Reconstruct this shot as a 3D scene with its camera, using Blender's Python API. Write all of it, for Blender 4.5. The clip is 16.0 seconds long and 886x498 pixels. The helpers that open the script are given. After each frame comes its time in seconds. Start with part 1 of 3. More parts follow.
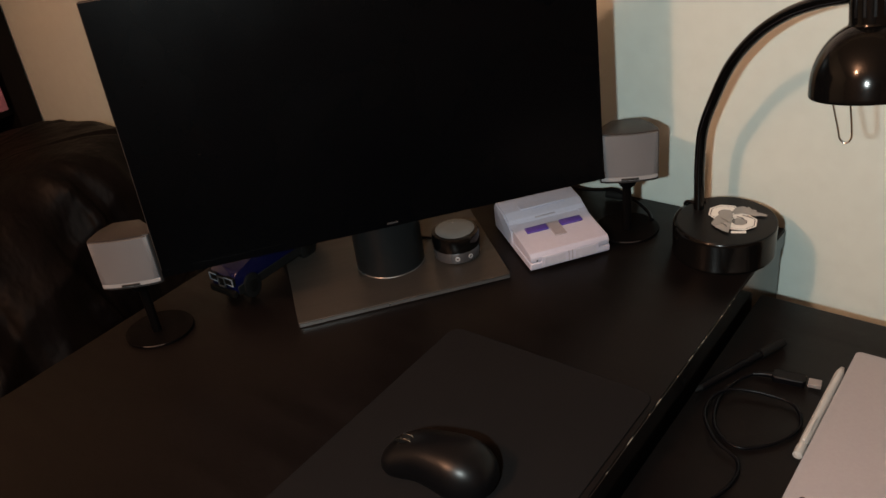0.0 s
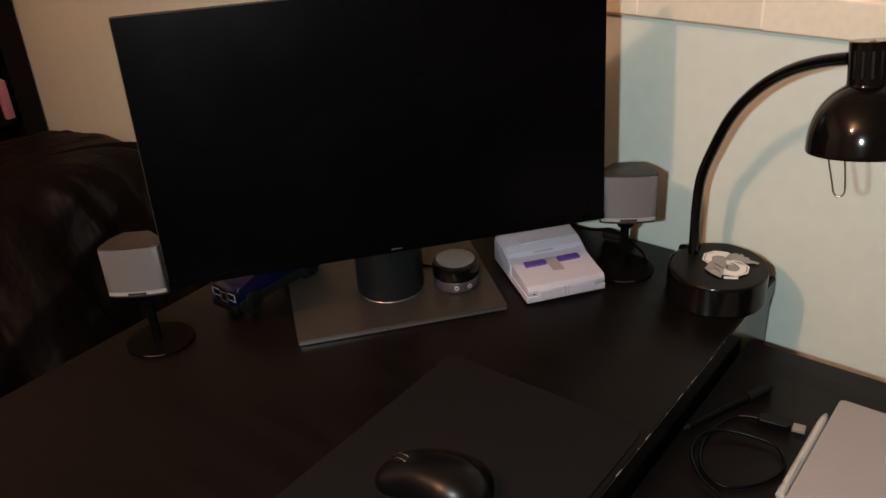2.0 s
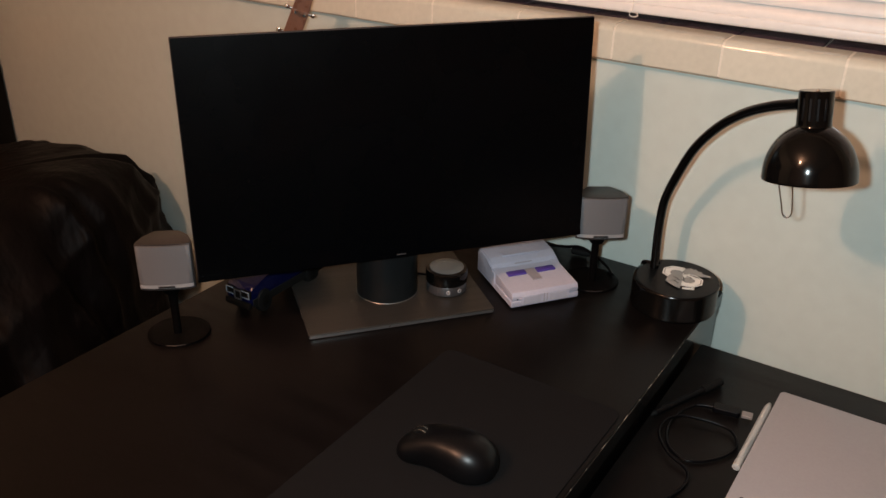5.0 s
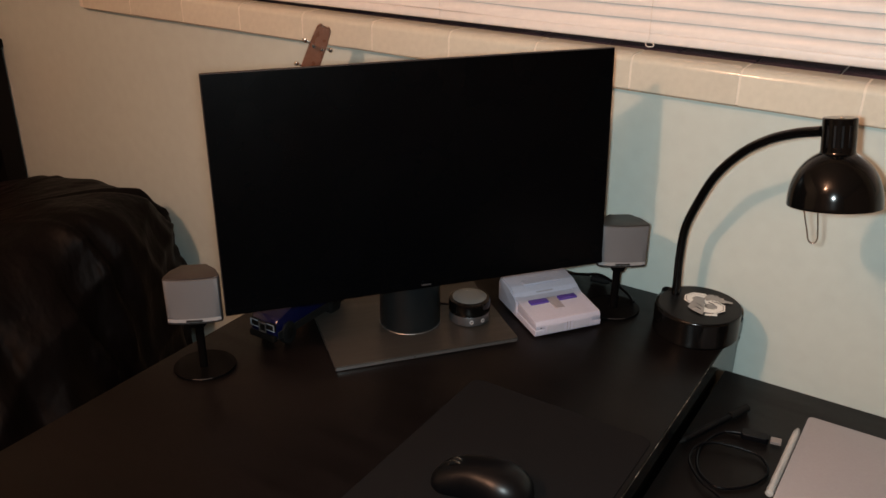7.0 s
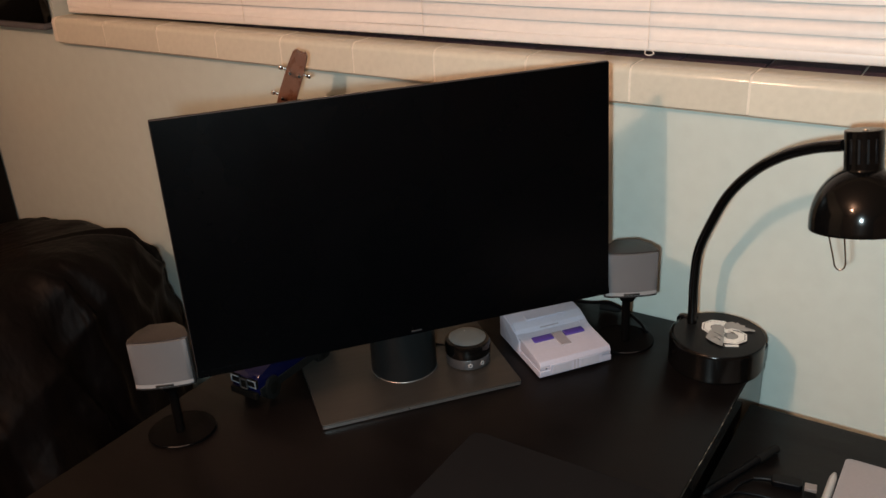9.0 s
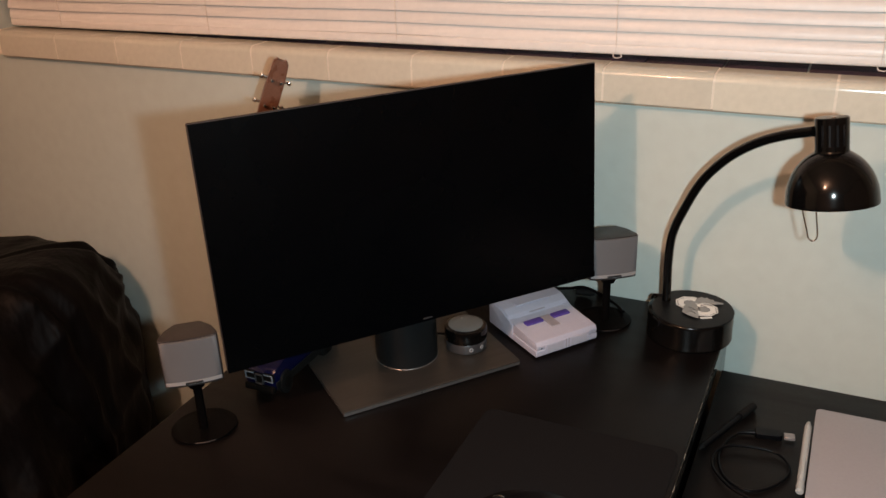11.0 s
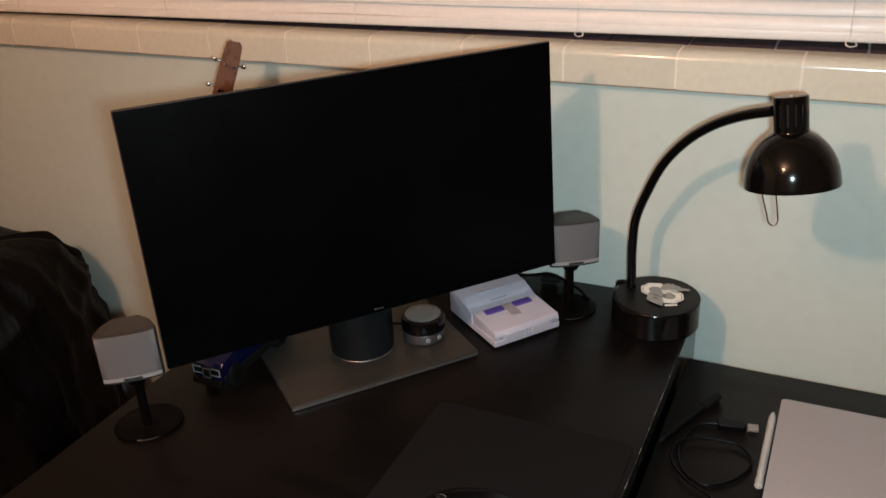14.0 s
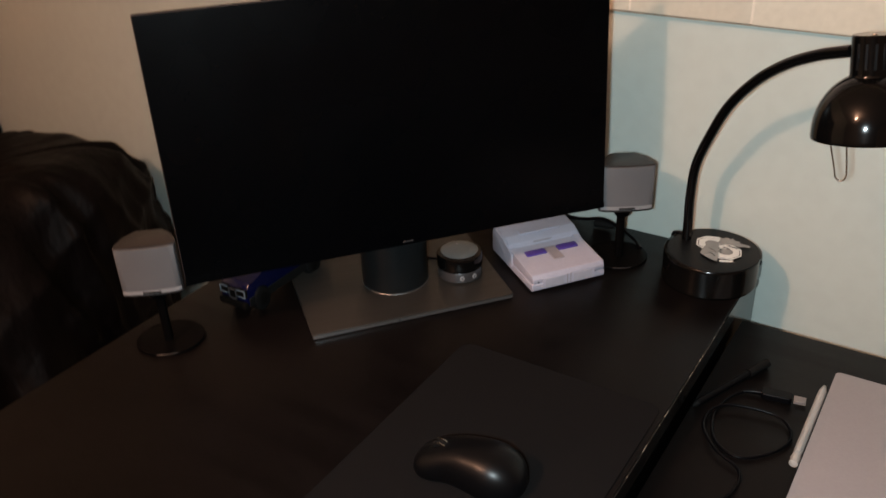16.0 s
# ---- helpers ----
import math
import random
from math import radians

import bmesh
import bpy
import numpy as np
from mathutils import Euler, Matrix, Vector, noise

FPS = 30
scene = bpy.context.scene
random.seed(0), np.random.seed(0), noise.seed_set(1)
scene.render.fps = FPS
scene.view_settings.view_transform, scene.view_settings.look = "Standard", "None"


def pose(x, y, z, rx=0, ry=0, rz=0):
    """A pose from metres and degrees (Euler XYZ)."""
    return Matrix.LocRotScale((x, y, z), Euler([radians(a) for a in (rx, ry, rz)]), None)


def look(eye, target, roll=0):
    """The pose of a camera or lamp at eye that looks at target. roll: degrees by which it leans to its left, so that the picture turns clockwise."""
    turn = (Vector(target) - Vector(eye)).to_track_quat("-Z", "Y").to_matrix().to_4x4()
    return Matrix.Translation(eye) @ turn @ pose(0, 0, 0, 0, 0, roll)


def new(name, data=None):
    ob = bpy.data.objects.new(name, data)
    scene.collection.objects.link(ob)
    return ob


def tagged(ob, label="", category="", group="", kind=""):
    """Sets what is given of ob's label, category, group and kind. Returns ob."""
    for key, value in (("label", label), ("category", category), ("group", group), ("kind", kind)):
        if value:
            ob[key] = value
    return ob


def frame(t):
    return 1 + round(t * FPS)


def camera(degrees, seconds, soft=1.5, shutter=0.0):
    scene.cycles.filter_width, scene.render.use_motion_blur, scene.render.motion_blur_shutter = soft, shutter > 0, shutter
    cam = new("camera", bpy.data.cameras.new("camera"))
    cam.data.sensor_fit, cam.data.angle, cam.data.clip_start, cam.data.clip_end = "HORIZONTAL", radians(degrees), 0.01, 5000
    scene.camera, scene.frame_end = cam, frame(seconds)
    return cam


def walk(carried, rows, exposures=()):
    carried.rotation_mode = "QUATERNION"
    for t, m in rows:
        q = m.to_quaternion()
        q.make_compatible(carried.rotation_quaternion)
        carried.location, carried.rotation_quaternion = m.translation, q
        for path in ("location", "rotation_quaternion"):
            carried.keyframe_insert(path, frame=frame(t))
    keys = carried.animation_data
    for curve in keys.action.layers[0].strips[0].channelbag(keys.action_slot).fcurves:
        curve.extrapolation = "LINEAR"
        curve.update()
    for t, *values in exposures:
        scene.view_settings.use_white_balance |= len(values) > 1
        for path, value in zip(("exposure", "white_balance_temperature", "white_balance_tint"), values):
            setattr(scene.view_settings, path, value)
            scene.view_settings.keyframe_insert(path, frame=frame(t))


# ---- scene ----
cam = camera(54.0, 16.0, shutter=0.5)
METRES, EYE, TILT, LEAN, TURN = 0.938, 1.373, 0.0, 0.0, 40.4
ROWS = [
    (0.0, 0.0, 0.0, 0.0, -3.87, -30.86, 6.49),
    (0.5, 0.0023, -0.0122, -0.0002, -3.54, -30.42, 6.29),
    (1.0, 0.0029, -0.0255, 0.0165, -3.51, -29.11, 5.22),
    (1.5, -0.004, -0.0118, 0.0039, -3.43, -28.68, 4.47),
    (2.0, -0.0216, -0.0297, 0.0088, -2.95, -28.46, 3.1),
    (2.5, -0.0381, -0.0616, 0.0288, -2.6, -27.11, 1.99),
    (3.0, -0.0448, -0.0754, 0.0131, -2.32, -26.73, 1.6),
    (3.5, -0.0703, -0.0861, 0.0224, -3.47, -27.14, 0.87),
    (4.0, -0.1313, -0.1374, 0.0433, -5.42, -26.88, -1.02),
    (4.5, -0.1455, -0.1629, 0.0475, -6.53, -26.71, -1.27),
    (7.0, -0.1982, -0.1691, 0.0533, -7.69, -24.52, -0.38),
    (7.5, -0.1703, -0.1248, 0.056, -5.35, -24.8, 0.36),
    (8.0, -0.14, -0.0847, 0.0587, -5.36, -24.13, 1.39),
    (8.5, -0.1093, -0.0474, 0.0558, -5.92, -24.34, 2.44),
    (11.0, -0.3211, -0.1043, 0.0715, -15.45, -23.99, 2.12),
    (11.5, -0.2744, -0.0969, 0.0688, -15.41, -23.58, 1.5),
    (12.0, -0.2483, -0.0824, 0.0707, -14.57, -23.54, 1.96),
    (12.5, -0.2289, -0.083, 0.0707, -14.02, -23.67, 2.88),
    (13.0, -0.2148, -0.0901, 0.0711, -14.55, -23.74, 3.2),
    (13.5, -0.2193, -0.0884, 0.0674, -15.1, -24.2, 2.94),
    (14.0, -0.2329, -0.0823, 0.0587, -15.33, -25.21, 2.84),
    (14.5, -0.222, -0.078, 0.0544, -15.95, -26.48, 3.02),
    (15.0, -0.2109, -0.0679, 0.0513, -15.05, -27.15, 3.5),
    (15.5, -0.1835, -0.0544, 0.0491, -12.04, -27.73, 3.73),
    (15.8, -0.1449, -0.0601, 0.0256, -9.26, -27.67, 3.46),
    (16.0, -0.1347, -0.0464, 0.0213, -7.72, -28.94, 2.1),
]
walk(cam, [(t, pose(0, 0, EYE, TILT, LEAN, TURN) @ pose(METRES * x, METRES * y, METRES * z, 90 + pitch, roll, yaw)) for t, x, y, z, yaw, pitch, roll in ROWS],
     [(0.0, 0.05, 6800, 10), (2.5, 0.03, 6800, 10), (4.5, -0.02, 6500, 10), (7.0, -0.06, 6500, 9), (8.5, 0.08, 6150, 4), (11.0, 0.04, 6350, 8), (12.5, 0.05, 6200, 6), (14.5, 0.02, 6150, 5), (16.0, 0.02, 6300, 9)])

# ---- world and lights ----
world = bpy.data.worlds.new("night")
scene.world = world
world.use_nodes = True
world.node_tree.nodes["Background"].inputs[0].default_value = (0.5, 0.55, 0.7, 1)
world.node_tree.nodes["Background"].inputs[1].default_value = 0.004

# the warm bulb of the room, under the ceiling
bulb = new("ceiling_bulb", bpy.data.lights.new("ceiling_bulb", "POINT"))
bulb.data.energy, bulb.data.color, bulb.data.shadow_soft_size = 64.0, (1.0, 0.515, 0.315), 0.045
bulb.location = (-0.84, -0.86, 2.19)
# the white lamp of the handheld recorder that lights the desk
torch = new("handheld_lamp", bpy.data.lights.new("handheld_lamp", "SPOT"))
torch.data.energy, torch.data.color, torch.data.shadow_soft_size = 34.5, (0.84, 0.97, 1.0), 0.018
torch.data.spot_size, torch.data.spot_blend = radians(102), 1.0
torch.matrix_world = look((-0.088, -0.188, 1.404), (-0.44, 0.85, 0.945))


# ---- materials ----
def material(name, base, rough=0.5, metal=0.0, vary=0.25, scale=8.0, fine=120.0, bump=0.0, bump_scale=200.0,
             coat=0.0, spec=0.5, rough_vary=0.1, stretch=(1, 1, 1), per_object=0.0, bump_dist=0.002):
    """Principled surface with variation at two scales, uneven gloss and fine relief."""
    m = bpy.data.materials.new(name)
    m.use_nodes = True
    nt = m.node_tree
    n, l = nt.nodes, nt.links
    p = n["Principled BSDF"]
    p.inputs["Metallic"].default_value = metal
    p.inputs["Specular IOR Level"].default_value = spec
    p.inputs["Coat Weight"].default_value = coat
    p.inputs["Coat Roughness"].default_value = 0.06
    tc = n.new("ShaderNodeTexCoord")
    mp = n.new("ShaderNodeMapping")
    mp.inputs["Scale"].default_value = stretch
    l.new(tc.outputs["Object"], mp.inputs["Vector"])
    big, small = n.new("ShaderNodeTexNoise"), n.new("ShaderNodeTexNoise")
    for node, sc, det in ((big, scale, 4), (small, fine, 3)):
        node.inputs["Scale"].default_value, node.inputs["Detail"].default_value = sc, det
        l.new(mp.outputs["Vector"], node.inputs["Vector"])
    add = n.new("ShaderNodeMath")
    add.operation = "MULTIPLY_ADD"
    l.new(big.outputs["Fac"], add.inputs[0])
    add.inputs[1].default_value = 0.6
    l.new(small.outputs["Fac"], add.inputs[2])
    ramp = n.new("ShaderNodeMapRange")
    ramp.inputs["From Min"].default_value, ramp.inputs["From Max"].default_value = 0.45, 1.15
    ramp.inputs["To Min"].default_value, ramp.inputs["To Max"].default_value = 1 - vary, 1 + vary
    l.new(add.outputs[0], ramp.inputs["Value"])
    mul = n.new("ShaderNodeVectorMath")
    mul.operation = "SCALE"
    mul.inputs[0].default_value = base
    l.new(ramp.outputs[0], mul.inputs["Scale"])
    out = mul.outputs[0]
    if per_object:
        info, mr, mul2 = n.new("ShaderNodeObjectInfo"), n.new("ShaderNodeMapRange"), n.new("ShaderNodeVectorMath")
        mr.inputs["To Min"].default_value, mr.inputs["To Max"].default_value = 1 - per_object, 1 + per_object
        l.new(info.outputs["Random"], mr.inputs["Value"])
        mul2.operation = "SCALE"
        l.new(out, mul2.inputs[0])
        l.new(mr.outputs[0], mul2.inputs["Scale"])
        out = mul2.outputs[0]
    l.new(out, p.inputs["Base Color"])
    rr = n.new("ShaderNodeMapRange")
    rr.inputs["From Min"].default_value, rr.inputs["From Max"].default_value = 0.3, 0.7
    rr.inputs["To Min"].default_value, rr.inputs["To Max"].default_value = max(0.02, rough - rough_vary), min(1, rough + rough_vary)
    l.new(big.outputs["Fac"], rr.inputs["Value"])
    l.new(rr.outputs[0], p.inputs["Roughness"])
    if bump:
        bn, bt = n.new("ShaderNodeBump"), n.new("ShaderNodeTexNoise")
        bt.inputs["Scale"].default_value, bt.inputs["Detail"].default_value = bump_scale, 3
        l.new(mp.outputs["Vector"], bt.inputs["Vector"])
        l.new(bt.outputs["Fac"], bn.inputs["Height"])
        bn.inputs["Strength"].default_value, bn.inputs["Distance"].default_value = bump, bump_dist
        l.new(bn.outputs["Normal"], p.inputs["Normal"])
    return m


M = dict(
    wall=material("mint_wall_paint", (0.57, 0.65, 0.61), 0.32, vary=0.045, scale=3, fine=40, bump=0.08, bump_scale=60, rough_vary=0.03),
    plaster=material("tan_wall_paint", (0.28, 0.24, 0.19), 0.7, vary=0.06, scale=3, fine=60, bump=0.1),
    ceiling=material("white_ceiling_paint", (0.7, 0.69, 0.66), 0.85, vary=0.04),
    carpet=material("brown_carpet", (0.09, 0.065, 0.05), 0.95, vary=0.35, scale=12, fine=400, bump=0.8, bump_scale=500),
    tile=material("cream_glazed_tile", (0.65, 0.635, 0.535), 0.12, vary=0.06, scale=9, fine=90, bump=0.05, bump_scale=30, rough_vary=0.05, per_object=0.05),
    grout=material("pale_grout", (0.76, 0.72, 0.62), 0.8, vary=0.12, fine=300),
    caulk=material("dark_joint", (0.33, 0.30, 0.23), 0.8, vary=0.3),
    darktile=material("plum_glazed_tile", (0.10, 0.07, 0.09), 0.2, vary=0.2, scale=15, per_object=0.12),
    blind=material("white_vinyl_slat", (0.80, 0.78, 0.75), 0.38, vary=0.04, scale=6, fine=80, per_object=0.03),
    cord=material("white_cord", (0.72, 0.68, 0.62), 0.8),
    glass=material("dark_window_glass", (0.02, 0.02, 0.025), 0.05, vary=0.05),
    desk=material("espresso_laminate", (0.0054, 0.0042, 0.0040), 0.36, spec=0.10, vary=0.5, scale=5, fine=60, bump=0.10, bump_scale=220, stretch=(1, 7, 1), rough_vary=0.07),
    deskedge=material("black_gloss_edge", (0.0035, 0.003, 0.003), 0.16, vary=0.2, rough_vary=0.06),
    chip=material("bare_chipboard", (0.45, 0.40, 0.34), 0.8, vary=0.3, fine=900),
    mat=material("charcoal_mouse_mat", (0.0092, 0.0086, 0.0088), 0.88, vary=0.15, scale=10, fine=700, bump=0.3, bump_scale=1500, spec=0.06),
    black=material("satin_black_plastic", (0.0042, 0.0044, 0.005), 0.42, spec=0.16, vary=0.2, fine=300, bump=0.06, bump_scale=900),
    gloss=material("gloss_black_enamel", (0.0028, 0.0026, 0.0025), 0.12, spec=0.32, vary=0.2, scale=10, rough_vary=0.04),
    screen=material("matte_black_screen", (0.0007, 0.0009, 0.0013), 0.27, vary=0.1, spec=0.13, rough_vary=0.03),
    rim=material("grey_bezel_edge", (0.034, 0.030, 0.029), 0.45, spec=0.2, vary=0.12, fine=300),
    bezel=material("graphite_bezel", (0.006, 0.0055, 0.005), 0.5, spec=0.06, vary=0.15),
    alu=material("brushed_taupe_metal", (0.053, 0.049, 0.044), 0.42, metal=0.5, vary=0.1, scale=6, fine=200, stretch=(1, 14, 1)),
    aluedge=material("bright_metal_edge", (0.28, 0.28, 0.28), 0.3, metal=0.8, vary=0.08),
    chrome=material("chrome_wire", (0.7, 0.68, 0.64), 0.16, metal=1.0, vary=0.05),
    grille=material("silver_speaker_grille", (0.165, 0.166, 0.174), 0.5, metal=0.25, vary=0.08, scale=10, fine=1500, bump=0.35, bump_scale=2200),
    cabinet=material("charcoal_speaker_plastic", (0.026, 0.022, 0.021), 0.45, vary=0.12, fine=500, bump=0.08, bump_scale=1200),
    strip=material("pale_silver_strip", (0.36, 0.36, 0.37), 0.35, metal=0.2, vary=0.05),
    podtop=material("silver_touch_pad", (0.20, 0.21, 0.21), 0.4, metal=0.35, vary=0.06, fine=600),
    podring=material("dark_silver_ring", (0.085, 0.085, 0.09), 0.33, metal=0.6, vary=0.08),
    shell=material("lavender_grey_plastic", (0.465, 0.465, 0.56), 0.45, vary=0.05, scale=14, fine=200, bump=0.06, bump_scale=900),
    portgrey=material("pale_port_plastic", (0.43, 0.43, 0.50), 0.5, vary=0.06),
    shelldark=material("mid_grey_plastic", (0.33, 0.31, 0.34), 0.45, vary=0.06),
    purple=material("purple_plastic", (0.075, 0.045, 0.30), 0.38, vary=0.1),
    blue=material("blue_toy_paint", (0.0018, 0.0032, 0.027), 0.16, spec=0.45, vary=0.15, scale=20, coat=0.0),
    rubber=material("black_rubber", (0.004, 0.004, 0.004), 0.7, spec=0.2, vary=0.2),
    lens=material("clear_toy_lens", (0.14, 0.17, 0.20), 0.08, vary=0.1),
    laptop=material("pale_grey_anodised", (0.355, 0.340, 0.355), 0.42, metal=0.15, vary=0.04, scale=5, fine=300, bump=0.03, bump_scale=1500),
    pen=material("silver_pen", (0.50, 0.50, 0.48), 0.32, metal=0.2, vary=0.05),
    cable=material("black_cable", (0.0022, 0.0022, 0.003), 0.34, spec=0.12, vary=0.1),
    usb=material("nickel_connector", (0.28, 0.25, 0.24), 0.35, metal=0.4, vary=0.08),
    sticker=material("pale_foil_sticker", (0.84, 0.84, 0.80), 0.22, metal=0.12, rough_vary=0.05, vary=0.06, fine=60),
    stickergrey=material("grey_foil_print", (0.30, 0.30, 0.29), 0.25, metal=0.15, rough_vary=0.05, vary=0.08),
    ink=material("black_sticker_line", (0.02, 0.02, 0.02), 0.35, vary=0.1),
    vinyl=material("black_satin_cloth", (0.0031, 0.0025, 0.0027), 0.50, spec=0.09, vary=0.5, scale=6, fine=60, bump=0.5, bump_scale=16, bump_dist=0.02, stretch=(1, 1, 0.4), rough_vary=0.10),
    shelf=material("black_wood_veneer", (0.0045, 0.004, 0.004), 0.45, spec=0.15, vary=0.3, stretch=(1, 1, 8), bump=0.05),
    grey=material("dull_grey_fabric", (0.10, 0.10, 0.11), 0.9, vary=0.2, fine=300, bump=0.3),
    orange=material("orange_print", (0.60, 0.24, 0.03), 0.5, vary=0.2, scale=25),
    pink=material("pink_book_cloth", (0.42, 0.19, 0.28), 0.7, vary=0.15),
    white=material("white_ceramic", (0.7, 0.69, 0.68), 0.2, vary=0.04),
    columnskin=material("dark_slate_metal", (0.0100, 0.0120, 0.0132), 0.34, spec=0.35, vary=0.1, fine=200),
    mouseskin=material("soft_black_plastic", (0.0024, 0.0025, 0.0030), 0.34, spec=0.26, vary=0.15, fine=500, rough_vary=0.04),
    stalk=material("dark_stalk_plastic", (0.0027, 0.0023, 0.0023), 0.42, spec=0.035, vary=0.15, fine=400),
    wood=material("brown_varnished_wood", (0.165, 0.075, 0.043), 0.3, vary=0.3, scale=12, fine=90, stretch=(6, 6, 1), rough_vary=0.06),
)


# ---- mesh helpers ----
def part(name, bm, mat, parent=None, label="", m=None, smooth=40):
    """Links a bmesh as one mesh object, under a thing or a part."""
    me = bpy.data.meshes.new(name)
    bmesh.ops.recalc_face_normals(bm, faces=bm.faces)
    bm.to_mesh(me)
    bm.free()
    if smooth:
        for f in me.polygons:
            f.use_smooth = True
        me.set_sharp_from_angle(angle=radians(smooth))
    me.materials.append(M[mat])
    ob = new(name, me)
    if parent is not None:
        ob.parent = parent
    if m is not None:
        ob.matrix_basis = m
    if label:
        tagged(ob, label)
    return ob


def thing(name, m, label, category, group="", kind=""):
    ob = new(name)
    ob.empty_display_size = 0.02
    ob.matrix_basis = m
    return tagged(ob, label, category, group, kind)


def box(x0, x1, y0, y1, z0, z1, bev=0.0, seg=2, bm=None):
    own = bmesh.new()
    bmesh.ops.create_cube(own, size=1, matrix=Matrix.Translation(((x0 + x1) / 2, (y0 + y1) / 2, (z0 + z1) / 2)) @ Matrix.Diagonal((x1 - x0, y1 - y0, z1 - z0, 1)))
    if bev:
        bmesh.ops.bevel(own, geom=own.edges[:], offset=bev, segments=seg, profile=0.5, affect="EDGES")
    return own if bm is None else merge(bm, own)


def merge(bm, other, m=None):
    me = bpy.data.meshes.new("tmp")
    if m is not None:
        bmesh.ops.transform(other, matrix=m, verts=other.verts)
    other.to_mesh(me)
    other.free()
    bm.from_mesh(me)
    bpy.data.meshes.remove(me)
    return bm


def lathe(profile, n=48, m=None):
    """A turned body round z from (radius, height) pairs; a radius of 0 closes it."""
    bm = bmesh.new()
    rings = []
    for r, z in profile:
        if r <= 1e-6:
            rings.append([bm.verts.new((0, 0, z))])
        else:
            rings.append([bm.verts.new((r * math.cos(2 * math.pi * i / n), r * math.sin(2 * math.pi * i / n), z)) for i in range(n)])
    for a, b in zip(rings, rings[1:]):
        for i in range(n):
            j = (i + 1) % n
            if len(a) == 1 and len(b) == 1:
                continue
            if len(a) == 1:
                bm.faces.new((a[0], b[i], b[j]))
            elif len(b) == 1:
                bm.faces.new((a[i], a[j], b[0]))
            else:
                bm.faces.new((a[i], a[j], b[j], b[i]))
    if m is not None:
        bmesh.ops.transform(bm, matrix=m, verts=bm.verts)
    return bm


def spline(pts, steps=8):
    p = [Vector(q) for q in pts]
    p = [2 * p[0] - p[1]] + p + [2 * p[-1] - p[-2]]
    out = []
    for i in range(1, len(p) - 2):
        for k in range(steps):
            t = k / steps
            out.append(0.5 * ((2 * p[i]) + (p[i + 1] - p[i - 1]) * t + (2 * p[i - 1] - 5 * p[i] + 4 * p[i + 1] - p[i + 2]) * t * t
                              + (3 * p[i] - p[i - 1] - 3 * p[i + 1] + p[i + 2]) * t ** 3))
    return out + [p[-2]]


def tube(pts, r, n=10, steps=8):
    """A round bar swept along a smooth line, closed at both ends."""
    line = spline(pts, steps)
    bm = bmesh.new()
    side = None
    rings = []
    for i, q in enumerate(line):
        d = (line[min(i + 1, len(line) - 1)] - line[max(i - 1, 0)]).normalized()
        if side is None:
            side = d.orthogonal().normalized()
        side = (side - d * side.dot(d)).normalized()
        up = d.cross(side)
        rr = r(i / (len(line) - 1)) if callable(r) else r
        rings.append([bm.verts.new(q + rr * (math.cos(2 * math.pi * k / n) * side + math.sin(2 * math.pi * k / n) * up)) for k in range(n)])
    for a, b in zip(rings, rings[1:]):
        for k in range(n):
            bm.faces.new((a[k], a[(k + 1) % n], b[(k + 1) % n], b[k]))
    bm.faces.new(rings[0][::-1])
    bm.faces.new(rings[-1])
    return bm


def prism(poly, z0, z1, bev=0.0, seg=2):
    """A flat outline in x and y, drawn up from z0 to z1."""
    bm = bmesh.new()
    low = [bm.verts.new((x, y, z0)) for x, y in poly]
    high = [bm.verts.new((x, y, z1)) for x, y in poly]
    n = len(poly)
    bm.faces.new(low[::-1])
    bm.faces.new(high)
    for i in range(n):
        bm.faces.new((low[i], low[(i + 1) % n], high[(i + 1) % n], high[i]))
    if bev:
        bmesh.ops.bevel(bm, geom=bm.edges[:], offset=bev, segments=seg, profile=0.5, affect="EDGES")
    return bm


def rounded(w, d, r, n=6, cx=0, cy=0):
    pts = []
    for sx, sy, a in ((1, 1, 0), (-1, 1, 90), (-1, -1, 180), (1, -1, 270)):
        for k in range(n + 1):
            t = radians(a + 90 * k / n)
            pts.append((cx + sx * (w / 2 - r) + r * math.cos(t), cy + sy * (d / 2 - r) + r * math.sin(t)))
    return pts


def turned_x(bm):
    """Outline in (depth, height) drawn along x: y,z from the prism's x,y."""
    bmesh.ops.transform(bm, matrix=Matrix(((0, 0, 1, 0), (1, 0, 0, 0), (0, 1, 0, 0), (0, 0, 0, 1))), verts=bm.verts)
    return bm


# ---- the room ----
WEST, EAST, NORTH, SOUTH, TOP = -2.52, 1.7, 1.056, -2.4, 2.45
DESK, LOW = 0.75, 0.70
WIN0, WIN1, SILL, HEAD = -1.862, 0.30, 1.128, 2.1

tagged(part("floor", box(WEST - 0.1, EAST + 0.1, SOUTH - 0.1, NORTH + 0.25, -0.06, 0), "carpet"), "brown low-pile carpet over the whole room", "floor", kind="structure")
tagged(part("ceiling", box(WEST - 0.1, EAST + 0.1, SOUTH - 0.1, NORTH + 0.25, TOP, TOP + 0.08), "ceiling"), "plain white painted ceiling", "ceiling", kind="structure")
wall = box(WEST - 0.1, EAST + 0.1, NORTH, NORTH + 0.2, 0, SILL - 0.004)
box(WEST - 0.1, WIN0, NORTH, NORTH + 0.2, SILL - 0.004, TOP, bm=wall)
box(WIN1, EAST + 0.1, NORTH, NORTH + 0.2, SILL - 0.004, TOP, bm=wall)
box(WIN0, WIN1, NORTH, NORTH + 0.2, HEAD, TOP, bm=wall)
